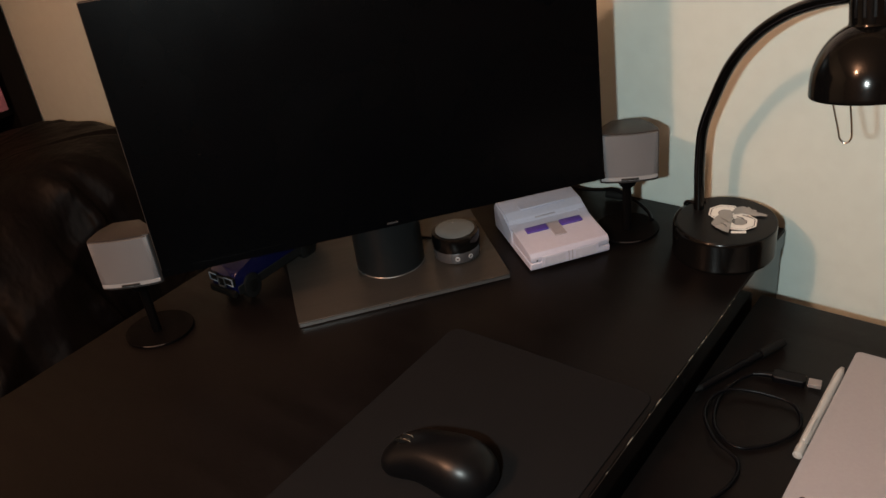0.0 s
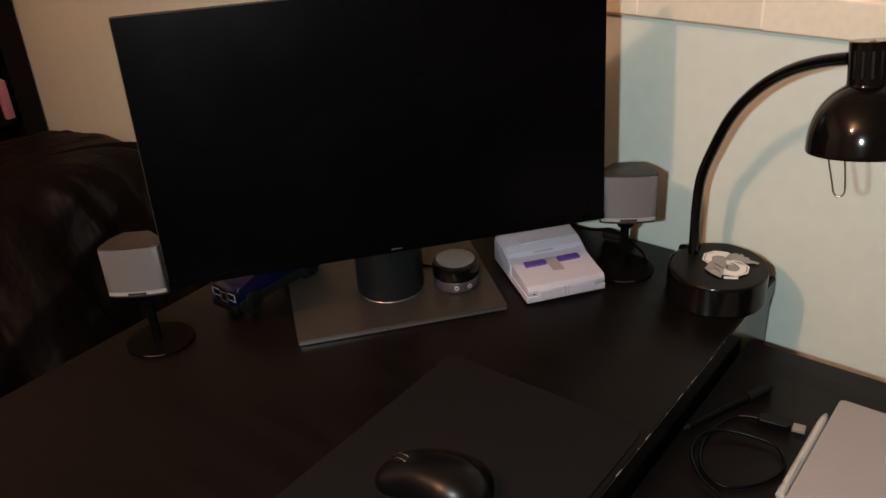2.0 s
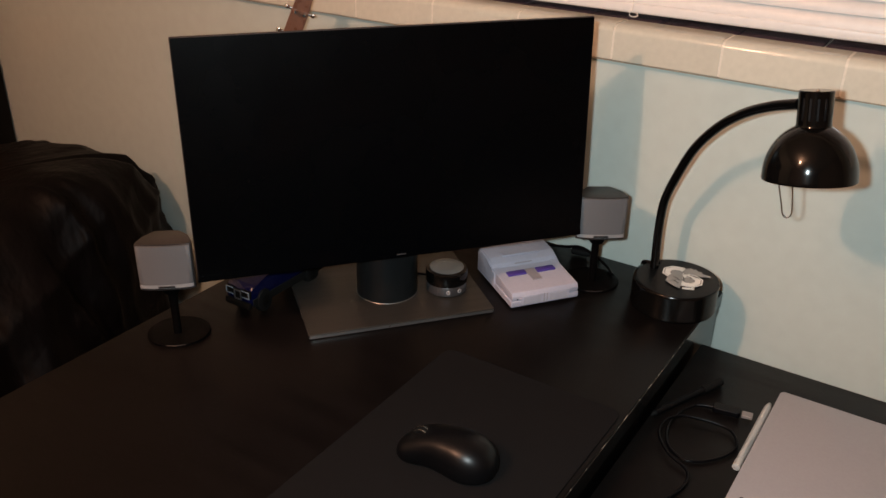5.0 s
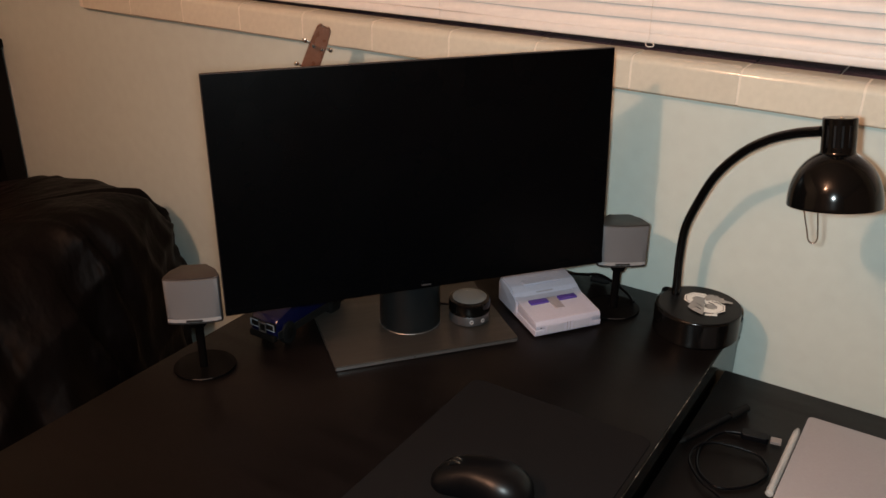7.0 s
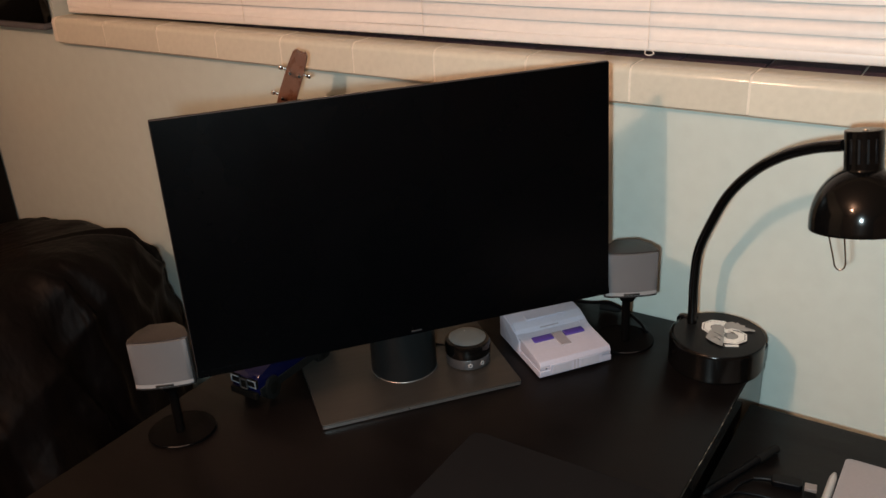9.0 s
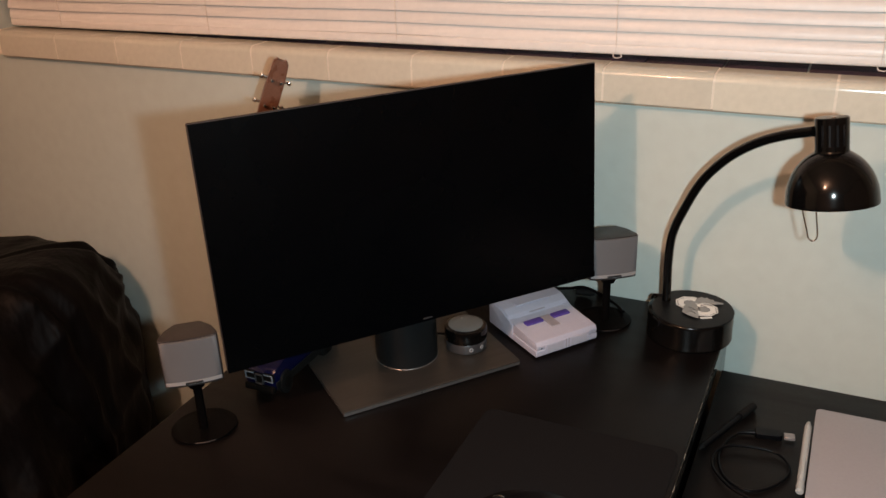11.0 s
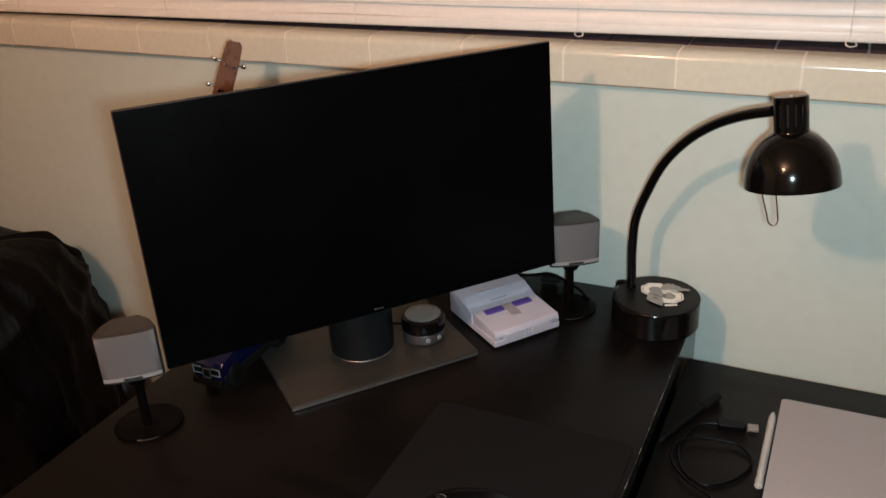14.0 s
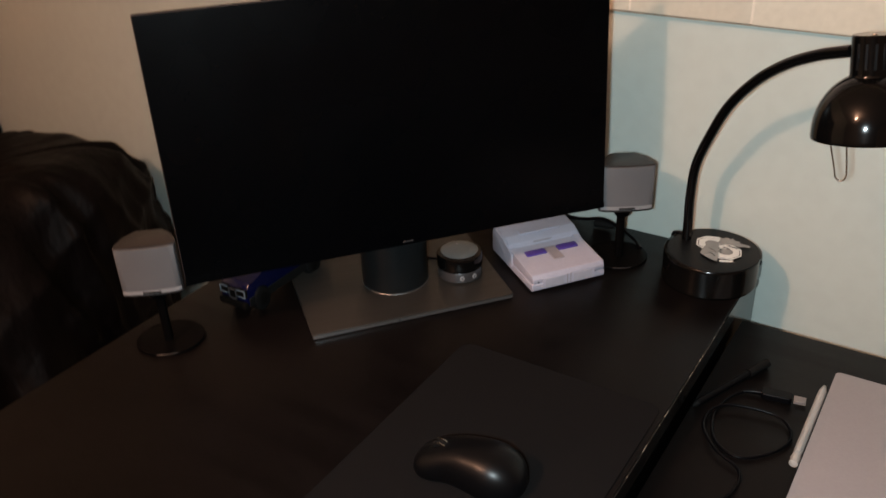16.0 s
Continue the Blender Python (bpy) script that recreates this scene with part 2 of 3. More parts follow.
tagged(part("wall_north", wall, "wall", smooth=0), "semi-gloss mint green painted wall below a window", "wall", kind="structure")
tagged(part("wall_south", box(WEST - 0.1, EAST + 0.1, SOUTH - 0.1, SOUTH, 0, TOP), "plaster"), "plain tan painted wall", "wall", kind="structure")
tagged(part("wall_west", box(WEST - 0.1, WEST, SOUTH, NORTH, 0, TOP), "wall"), "mint green painted wall behind a bookcase", "wall", kind="structure")
tagged(part("wall_east", box(EAST, EAST + 0.1, SOUTH, NORTH, 0, TOP), "plaster"), "plain tan painted wall", "wall", kind="structure")
tagged(part("baseboard", box(WEST, EAST, NORTH - 0.014, NORTH - 0.002, 0.002, 0.09, 0.003), "white"), "white painted skirting board at the foot of the wall", "baseboard", kind="structure")

# window behind the blind
window = thing("window_1", pose(0, NORTH + 0.13, SILL), "dark night window in a white frame behind a closed blind", "window", kind="structure")
fr = box(WIN0, WIN1, 0, 0.05, 0, 0.05)
box(WIN0, WIN1, 0, 0.05, HEAD - SILL - 0.05, HEAD - SILL, bm=fr)
for x in (WIN0 + 0.025, (WIN0 + WIN1) / 2, WIN1 - 0.025):
    box(x - 0.025, x + 0.025, 0.002, 0.048, 0.05, HEAD - SILL - 0.05, bm=fr)
part("window_frame", fr, "white", window)
for x0, x1 in ((WIN0 + 0.05, (WIN0 + WIN1) / 2 - 0.025), ((WIN0 + WIN1) / 2 + 0.025, WIN1 - 0.05)):
    part("pane", box(x0, x1, 0.02, 0.026, 0.05, HEAD - SILL - 0.05), "glass", window)

# ---- tiled sill ----
sill = thing("window_sill", pose(0, 0, -0.0008, 0, 0.16, 0), "cream glazed bullnose tile sill with pale joints under a window", "window sill", kind="structure")
PITCH, J0 = 0.1667, -0.0195
part("joint_line", box(WIN0 + 0.012, WIN1, 1.0440, 1.0555, 1.0852, 1.0869, 0.0005), "caulk", sill, "dark line below the sill")


def sill_profile(inset=0.0):
    y0, z0, zt, r, yb = 1.0435 + inset, 1.0872 + inset, 1.1405 - inset, 0.0125, 1.1010
    pts = [(y0 + 0.001, z0), (y0, z0 + 0.001)]
    pts += [(y0 + r - r * math.cos(radians(a)), zt - r + r * math.sin(radians(a))) for a in range(0, 91, 15)]
    return pts + [(yb, zt - 0.001), (yb, z0)]


def sill_tile(x0, x1):
    bm = turned_x(prism(sill_profile(), x0, x1))
    return bm


part("grout_bed", turned_x(prism(sill_profile(0.0007), WIN0 - 0.002, WIN1)), "grout", sill, "pale grout between the tiles")
tile_mesh = None
x1 = J0 + 2 * PITCH
while x1 > WIN0:
    x0 = x1 - PITCH
    a, b = max(x0 + 0.0019, WIN0 - 0.004), min(x1 - 0.0019, WIN1 - 0.001)
    if b - a > 0.02:
        full = abs((b - a) - (PITCH - 0.0038)) < 1e-4
        if full and tile_mesh is not None:
            t = new("tile", tile_mesh)
            t.parent = sill
            t.matrix_basis = pose(a, 0, 0.0004 * math.sin(7 * a))
        else:
            t = part("tile", sill_tile(0, b - a), "tile", sill, m=pose(a, 0, 0))
            if full:
                tile_mesh = t.data
    x1 = x0
# the darker row behind, under the blind
part("grout_bed", box(WIN0, WIN1, 1.1015, NORTH + 0.13, SILL - 0.002, 1.1345), "grout", sill)
dm = None
for i in range(19):
    xa = -0.470 + 0.121 * (i - 12)
    if xa < WIN0 + 0.001 or xa + 0.12 > WIN1:
        continue
    if dm is None:
        t = part("tile", box(0, 0.1175, 1.1030, NORTH + 0.128, 1.1315, 1.1385, 0.0012), "darktile", sill, "dark plum glazed tile", m=pose(xa, 0, 0))
        dm = t.data
    else:
        t = new("tile", dm)
        t.parent = sill
        t.matrix_basis = pose(xa, 0, 0)

# ---- blind ----
BY = 1.115
blind = thing("window_blind", pose(0, BY, 1.1508, 0, -0.09, 0.70), "closed white vinyl mini blind with thin slats and cords", "blind")
B0, B1 = -1.852, WIN1 - 0.012


def slat_mesh():
    bm = bmesh.new()
    n, nx = 6, 24
    rows = []
    for i in range(nx + 1):
        x = B0 + (B1 - B0) * i / nx
        row = []
        for k in range(n + 1):
            s = k / n - 0.5
            sag = 0.0008 * math.sin(5 * x) + 0.0006 * math.sin(13 * x + 1)
            row.append((x, 0.0034 * (1 - 4 * s * s) * -1 + 0.0115 * s + sag * 0.6, 0.0242 * s + sag))
        rows.append(row)
    top = [[bm.verts.new(p) for p in r] for r in rows]
    back = [[bm.verts.new((p[0], p[1] + 0.0007, p[2])) for p in r] for r in rows]
    for i in range(nx):
        for k in range(n):
            bm.faces.new((top[i][k], top[i + 1][k], top[i + 1][k + 1], top[i][k + 1]))
            bm.faces.new((back[i][k], back[i][k + 1], back[i + 1][k + 1], back[i + 1][k]))
        bm.faces.new((top[i][0], back[i][0], back[i + 1][0], top[i + 1][0]))
        bm.faces.new((top[i][n], top[i + 1][n], back[i + 1][n], back[i][n]))
    return bm


part("bottom_rail", box(B0, B1, -0.008, 0.008, 0, 0.0172, 0.005, 3), "blind", blind)
first = None
for i in range(44):
    m = pose(0, 0, 0.0287 + 0.0203 * i, 0.7 * math.sin(2.1 * i), 0, 0)
    if first is None:
        first = part("slat", slat_mesh(), "blind", blind, m=m).data
    else:
        o = new("slat", first)
        o.parent, o.matrix_basis = blind, m
part("head_rail", box(B0, B1, -0.02, 0.02, 0.925, 0.955, 0.003), "blind", blind)
for x in (-1.70, -1.312, -0.902, -0.512, -0.132):
    part("ladder_cord", tube([(x, -0.0095, 0.004), (x + 0.0008, -0.0082, 0.4), (x, -0.0082, 0.93)], 0.0006, 6, 3), "cord", blind)
    if x < -0.6:
        continue
    part("cord_loop", tube([(x - 0.004, -0.009, 0.004), (x - 0.003, -0.013, -0.0018), (x + 0.004, -0.016, -0.0032), (x + 0.010, -0.013, -0.0012), (x + 0.006, -0.010, 0.003)], 0.0008, 6, 5), "cord", blind)
part("tilt_wand", tube([(-0.098, -0.016, 0.112), (-0.100, -0.014, 0.5), (-0.1, -0.012, 0.92)], 0.004, 8, 3), "blind", blind)

# ---- black panel on the wall beside the window ----
panel = thing("wall_panel", pose(-1.868, NORTH - 0.003, 1.118), "black wall-mounted panel with a grey lower rim", "panel")
part("screen_face", box(-0.60, 0, -0.022, 0, 0.014, 0.42, 0.003), "gloss", panel)
part("lower_rim", box(-0.60, 0, -0.024, 0, 0, 0.013, 0.003), "grey", panel, "grey lower rim")

# ---- the corner desk ----
DX0, DX1, DY0, DY1 = -0.963, -0.2905, 0.06, 1.050
desk = thing("desk", pose(0, 0, 0), "dark espresso laminate desk with chipped edges", "desk")
part("desktop", box(DX0, DX1, DY0, DY1, DESK - 0.028, DESK, 0.0016, 2), "desk", desk)
part("side_panel", box(DX1 - 0.022, DX1 - 0.0015, DY0 + 0.02, DY1 - 0.004, 0, DESK - 0.0285), "deskedge", desk, "glossy black side panel")
part("side_panel", box(DX0 + 0.002, DX0 + 0.022, DY0 + 0.02, DY1 - 0.004, 0, DESK - 0.0285), "deskedge", desk, "glossy black side panel")
part("edge_band", box(DX1 + 0.0002, DX1 + 0.0012, DY0 + 0.002, DY1 - 0.002, DESK - 0.027, DESK - 0.0022), "deskedge", desk, "glossy black edge band")
part("back_panel", box(DX0 + 0.024, DX1 - 0.024, DY1 - 0.03, DY1 - 0.012, 0.25, DESK - 0.03), "desk", desk)
rng = random.Random(4)
y = 0.40
while y < 0.90:
    ln = rng.choice((0.0015, 0.002, 0.003, 0.004, 0.007, 0.012))
    w = rng.uniform(0.0002, 0.0004)
    part("chip", box(DX1 + 0.0012 - w, DX1 + 0.0014, y, y + ln, DESK - 0.0007, DESK + 0.0002, 0.0001, 1), "chip", desk, "pale chipped spot")
    y += ln + rng.uniform(0.004, 0.045)

# ---- the lower desk ----
low = thing("side_table", pose(0, 0, 0), "low dark espresso table standing beside the desk", "table")
part("tabletop", box(DX1 + 0.004, 0.75, 0.05, 0.958, LOW - 0.03, LOW, 0.0018, 2), "desk", low)
for x in (DX1 + 0.006, 0.724):
    part("side_panel", box(x, x + 0.02, 0.08, 0.94, 0, LOW - 0.0305), "desk", low)

# ---- mouse mat and mouse ----
matt = thing("mouse_mat", pose(0, 0, DESK), "thin charcoal cloth mouse mat lying on the desk", "mouse mat")
part("cloth", prism(rounded(0.260, 0.40, 0.012, 5, -0.4265, 0.457), 0.0004, 0.0026, 0.0008, 1), "mat", matt)


def mouse_body():
    """Palm-shaped shell: y to the front, a hollow for the thumb on the -x side."""
    bm = bmesh.new()
    bmesh.ops.create_uvsphere(bm, u_segments=64, v_segments=36, radius=1)
    sq = lambda c, p: math.copysign(abs(c) ** p, c)
    for v in bm.verts:
        x, y, z = v.co
        hx, hy = 0.0345 * (1.0 - 0.07 * y), 0.0605
        if x < 0:
            hx *= 1.0 - 0.34 * math.exp(-((y - 0.22) / 0.42) ** 2) * (0.55 + 0.45 * max(0.0, 1 - z))
        else:
            hx *= 1.0 - 0.10 * math.exp(-((y - 0.10) / 0.45) ** 2)
        hz = 0.036 if z > 0 else 0.010
        zz = hz * sq(z, 0.80)
        if z > 0:
            zz *= 1.0 - 0.24 * y - 0.14 * y * y + 0.05 * x
        v.co = (hx * sq(x, 0.80), hy * sq(y, 0.84), 0.008 + max(zz, -0.0072))
    return bm


mouse = thing("computer_mouse", pose(-0.4260, 0.4515, DESK + 0.0022, 0, 0, 101), "glossy black wireless mouse on a charcoal mat", "mouse")
part("shell", mouse_body(), "mouseskin", mouse)
part("wheel", lathe([(0, -0.003), (0.008, -0.003), (0.009, -0.0015), (0.009, 0.0015), (0.008, 0.003), (0, 0.003)], 24, pose(0, 0.032, 0.0315, 0, 90, 0)), "rubber", mouse, "grooved rubber wheel")
for wx in (-0.0034, 0.0034):
    part("wheel_rim", lathe([(0.0072, -0.0006), (0.0094, -0.0006), (0.0096, 0), (0.0094, 0.0006), (0.0072, 0.0006)], 24, pose(wx, 0.032, 0.0315, 0, 90, 0)), "chrome", mouse, "thin chrome wheel rim")
part("button", box(-0.0024, 0.0024, 0.008, 0.014, 0.0385, 0.0412, 0.0006, 1), "podring", mouse, "small silver button")
part("seam", tube([(0, 0.0555, 0.020), (0, 0.046, 0.0315), (0, 0.040, 0.0345)], 0.0006, 6, 4), "rubber", mouse)

# ---- monitor ----
A = 51.0
mon = thing("monitor", pose(-0.663, 0.688, DESK, 0, 0, A), "large black flat monitor, switched off, on a taupe stand", "monitor")
MW, MZ0, MZ1, MT = 0.562, 0.106, 0.4285, 3.0
tilt = pose(0, 0.0, 0.265, -MT, 0, 0) @ pose(0, 0, -0.265)
body = box(-MW / 2, MW / 2, 0, 0.0075, MZ0, MZ1, 0.0014, 2)
part("front_housing", body, "rim", mon, "thin graphite bezel", tilt)
rear = [(0.0078, MZ0 + 0.012), (0.020, MZ0 + 0.016), (0.0245, 0.195), (0.036, 0.222), (0.040, 0.30), (0.034, MZ1 - 0.030), (0.012, MZ1 - 0.012), (0.0078, MZ1 - 0.012)]
part("rear_housing", turned_x(prism(rear, -MW / 2 + 0.012, MW / 2 - 0.012, 0.0012, 1)), "bezel", mon, m=tilt)
part("screen", box(-MW / 2 + 0.0010, MW / 2 - 0.0010, -0.0008, 0.0012, MZ0 + 0.008, MZ1 - 0.0010, 0.0003, 1), "screen", mon, "matte black screen", tilt)
part("chin", box(-MW / 2 + 0.0004, MW / 2 - 0.0004, -0.0011, 0.001, MZ0 - 0.0006, MZ0 + 0.0083), "screen", mon, m=tilt)
part("badge", box(-0.007, 0.007, -0.0016, -0.0009, MZ0 + 0.0030, MZ0 + 0.0050, 0.0002, 1), "podring", mon, "small silver maker's mark", tilt)
# stand: flat plate, hollow column with a rounded front, bright ring at its foot
part("base_plate", prism(rounded(0.2805, 0.206, 0.003, 4, 0.0, 0.0), 0.0060, 0.0078, 0.0005, 1), "alu", mon, "flat taupe metal foot plate", pose(0.0, 0.077, 0))
part("plate_edge", prism(rounded(0.2800, 0.2055, 0.003, 4, 0, 0), 0.0014, 0.0059, 0.0), "aluedge", mon, "bright chamfered plate edge", pose(0, 0.077, 0))
part("foot_pad", prism(rounded(0.25, 0.18, 0.01, 4), 0, 0.0013), "rubber", mon, m=pose(0, 0.077, 0))


part("column", lathe([(0, 0.0090), (0.0465, 0.0090), (0.0470, 0.0097), (0.0462, 0.192), (0.0, 0.192)], 64), "columnskin", mon, "dark round column", pose(0, 0.076, 0))
part("ring", lathe([(0, 0.0079), (0.0473, 0.0079), (0.0477, 0.0082), (0.0473, 0.0087), (0, 0.0087)], 64), "aluedge", mon, "bright ring at the column's foot", pose(0, 0.076, 0))
part("hinge", box(-0.045, 0.045, 0.046, 0.075, 0.188, 0.31, 0.004), "black", mon)

# ---- volume pod ----
pod = thing("control_pod", pose(-0.6475, 0.7905, DESK + 0.0078), "round black and silver volume pod standing on the monitor foot", "volume control")
part("rubber_foot", lathe([(0, 0), (0.027, 0), (0.027, 0.0025), (0, 0.0025)]), "rubber", pod)
part("lower_ring", lathe([(0, 0.002), (0.0305, 0.002), (0.0315, 0.003), (0.0315, 0.0165), (0.0308, 0.0175), (0, 0.0175)]), "podring", pod, "dark silver ring with two sockets")
part("dial", lathe([(0, 0.0176), (0.0320, 0.0178), (0.0326, 0.0195), (0.0326, 0.0345), (0.0315, 0.0375), (0.0285, 0.0388), (0, 0.0388)], 64), "gloss", pod, "glossy black dial")
part("touch_top", lathe([(0, 0.0389), (0.0262, 0.0389), (0.0266, 0.0396), (0.0258, 0.0402), (0.012, 0.0408), (0, 0.0410)], 64), "podtop", pod, "silver touch top")
for a in (-52, -18):
    m = pose(0, 0, 0, 0, 0, a) @ pose(0.0312, 0, 0.0098, 0, 90, 0)
    part("socket", lathe([(0.0034, -0.001), (0.0034, 0.0010), (0.0028, 0.0014), (0.0017, 0.0012), (0.0015, -0.001)], 20), "strip", pod, "chrome jack socket", m)
part("lead", tube([(-0.030, 0.006, 0.008), (-0.042, 0.012, 0.006), (-0.060, 0.014, 0.0024), (-0.085, 0.010, 0.0022), (-0.105, 0.016, 0.0022)], 0.0019, 8, 6), "cable", pod, "thin black lead")
part("power_light", lathe([(0.0008, 0), (0.0006, 0.0005), (0, 0.0006)], 10, pose(-0.011, 0.011, 0.0407)), "white", pod)

# ---- small game console ----
con = thing("game_console", pose(-0.5380, 0.8035, DESK, 0, 0, 53.5), "small lavender-grey game console with two purple switches", "game console")
CW, CD = 0.1135, 0.136
for sx in (0.018, CW - 0.018):
    for sy in (0.018, CD - 0.018):
        part("foot", lathe([(0, 0), (0.006, 0), (0.006, 0.0022), (0, 0.0022)], 16, pose(sx, sy, 0)), "rubber", con)
# side outline: low at the front, a step, then the raised rear
side = [(0.002, 0.002), (0.0, 0.006), (0.0, 0.0205), (0.0035, 0.0262), (0.078, 0.0300), (0.0815, 0.0365), (0.094, 0.0425), (CD - 0.008, 0.0450), (CD, 0.038), (CD, 0.006), (CD - 0.002, 0.002)]
part("lower_shell", turned_x(prism([(0.001, 0.002), (0.0, 0.0055), (0.0, 0.0125), (CD, 0.0125), (CD, 0.0055), (CD - 0.001, 0.002)], 0.0, CW, 0.0009, 1)), "shell", con)
core = [(0.0006, 0.0131)] + side[2:9] + [(CD - 0.0006, 0.0131)]
part("upper_shell", turned_x(prism(core, 0.0010, CW - 0.0010, 0.0011, 2)), "shell", con)
for x0, x1 in ((-0.0012, 0.0105), (CW - 0.0105, CW + 0.0012)):
    part("side_fin", turned_x(prism([(0.066, 0.0040), (0.066, 0.0285), (0.0800, 0.0315), (0.094, 0.0400), (CD - 0.010, 0.0425), (CD - 0.002, 0.036), (CD - 0.002, 0.0040)], x0, x1, 0.0014, 2)), "shell", con)
part("cartridge_flap", box(0.024, CW - 0.024, 0.091, 0.106, 0.0420, 0.0445, 0.0008, 1), "shell", con)
part("eject_slot", box(0.040, 0.070, 0.0795, 0.0815, 0.0318, 0.0345, 0.0004, 1), "shelldark", con)
SL = math.degrees(math.atan2(0.0300 - 0.0262, 0.0745))
deck = pose(0, 0.0035, 0.0262, SL, 0, 0)
part("power_switch", box(0.0165, 0.0475, 0.046, 0.058, -0.0005, 0.0028, 0.0009, 2), "purple", con, "purple sliding switch", deck)
part("reset_switch", box(0.0665, 0.0975, 0.046, 0.058, -0.0005, 0.0028, 0.0009, 2), "purple", con, "purple sliding switch", deck)
part("centre_panel", box(0.0490, 0.0655, 0.026, 0.060, -0.0005, 0.0016, 0.0006, 1), "shelldark", con, "grey recessed centre panel", deck)
part("front_flap", box(0.016, CW - 0.016, -0.0011, 0.0004, 0.0045, 0.0205, 0.0005, 1), "shell", con)
for x0, x1 in ((0.020, 0.049), (0.064, 0.093)):
    part("port_cover", box(x0, x1, -0.0018, -0.0010, 0.0055, 0.0185, 0.0005, 1), "portgrey", con, "pale grey port cover")
for x in (0.0535, 0.0585):
    part("groove", box(x, x + 0.0012, -0.0016, -0.0009, 0.005, 0.020), "shelldark", con)
part("power_light", box(0.0085, 0.0105, -0.0008, 0.0005, 0.0152, 0.0167), "ink", con)

# ---- loudspeakers ----


def loudspeaker(m, label):
    """Front face at y = 0, facing -y; x to the right."""
    sp = thing("loudspeaker", m, label, "speaker", "pair of desk speakers")
    W, Z0, Z1 = 0.0735, 0.0905, 0.1585
    bow = lambda x: -0.0035 * (1 - (2 * x / W) ** 2)
    front = [(-W / 2 + W * i / 10, bow(-W / 2 + W * i / 10) + 0.004) for i in range(11)]
    poly = front + [(W / 2, 0.012), (W / 2 - 0.007, 0.031), (0.016, 0.047), (-0.016, 0.047), (-W / 2 + 0.007, 0.031), (-W / 2, 0.012)]
    part("cabinet", prism(poly, Z0, Z1, 0.0016, 2), "cabinet", sp)
    gp = [(-W / 2 + 0.0018 + (W - 0.0036) * i / 12, bow(-W / 2 + W * i / 12) + 0.0002) for i in range(13)]
    gp2 = gp + [(x, y + 0.003) for x, y in gp[::-1]]
    part("grille", prism(gp2, Z0 + 0.0100, Z1 - 0.0012, 0.0005, 1), "grille", sp, "silver perforated grille")
    part("trim_strip", prism(gp2, Z0 + 0.0046, Z0 + 0.0096, 0.0004, 1), "strip", sp, "pale silver lower strip")
    part("badge", box(-0.011, 0.011, bow(0) - 0.0008, bow(0) + 0.001, Z0 + 0.0054, Z0 + 0.0082, 0.0003, 1), "ink", sp, "small dark maker's bar")
    part("joint", lathe([(0, 0.074), (0.010, 0.076), (0.014, 0.084), (0.016, 0.0900), (0, 0.0900)], 24, pose(0, 0.024, 0)), "stalk", sp)
    part("pole", prism(rounded(0.0115, 0.010, 0.004, 4, 0, 0.028), 0.008, 0.082, 0.0), "stalk", sp)
    bp = [(0.044 * math.cos(radians(a)), 0.038 + 0.040 * math.sin(radians(a))) for a in range(0, 360, 10)]
    part("base", prism([(x, max(y, 0.0005 + 0.1 * x * x)) for x, y in bp], 0.0005, 0.0042, 0.0010, 2), "stalk", sp, "flat charcoal foot")
    # the highlight along the foot's front edge, put in as a paler strip
    part("foot_rim", tube([(0.040 * math.sin(radians(a)), 0.038 - 0.0405 * math.cos(radians(a)) + 0.0012, 0.0030) for a in range(-62, 63, 8)], 0.0007, 6, 2), "cabinet", sp, "thin paler strip for the highlight on the foot's front edge")
    return sp


loudspeaker(pose(-0.8720, 0.4440, DESK, 0, 0, 41.0), "small silver-fronted speaker on a dark stalk beside the monitor")
loudspeaker(pose(-0.4560, 0.9250, DESK, 0, 0, 34.0) @ Matrix.Scale(1.025, 4), "small silver-fronted speaker on a dark stalk behind the console")

# ---- toy pickup ----
truck = thing("toy_truck", pose(-0.866, 0.562, DESK, 0, 0, 90) @ Matrix.Diagonal((0.80, 0.74, 1.0, 1)), "blue toy pickup truck parked under the monitor", "toy truck")
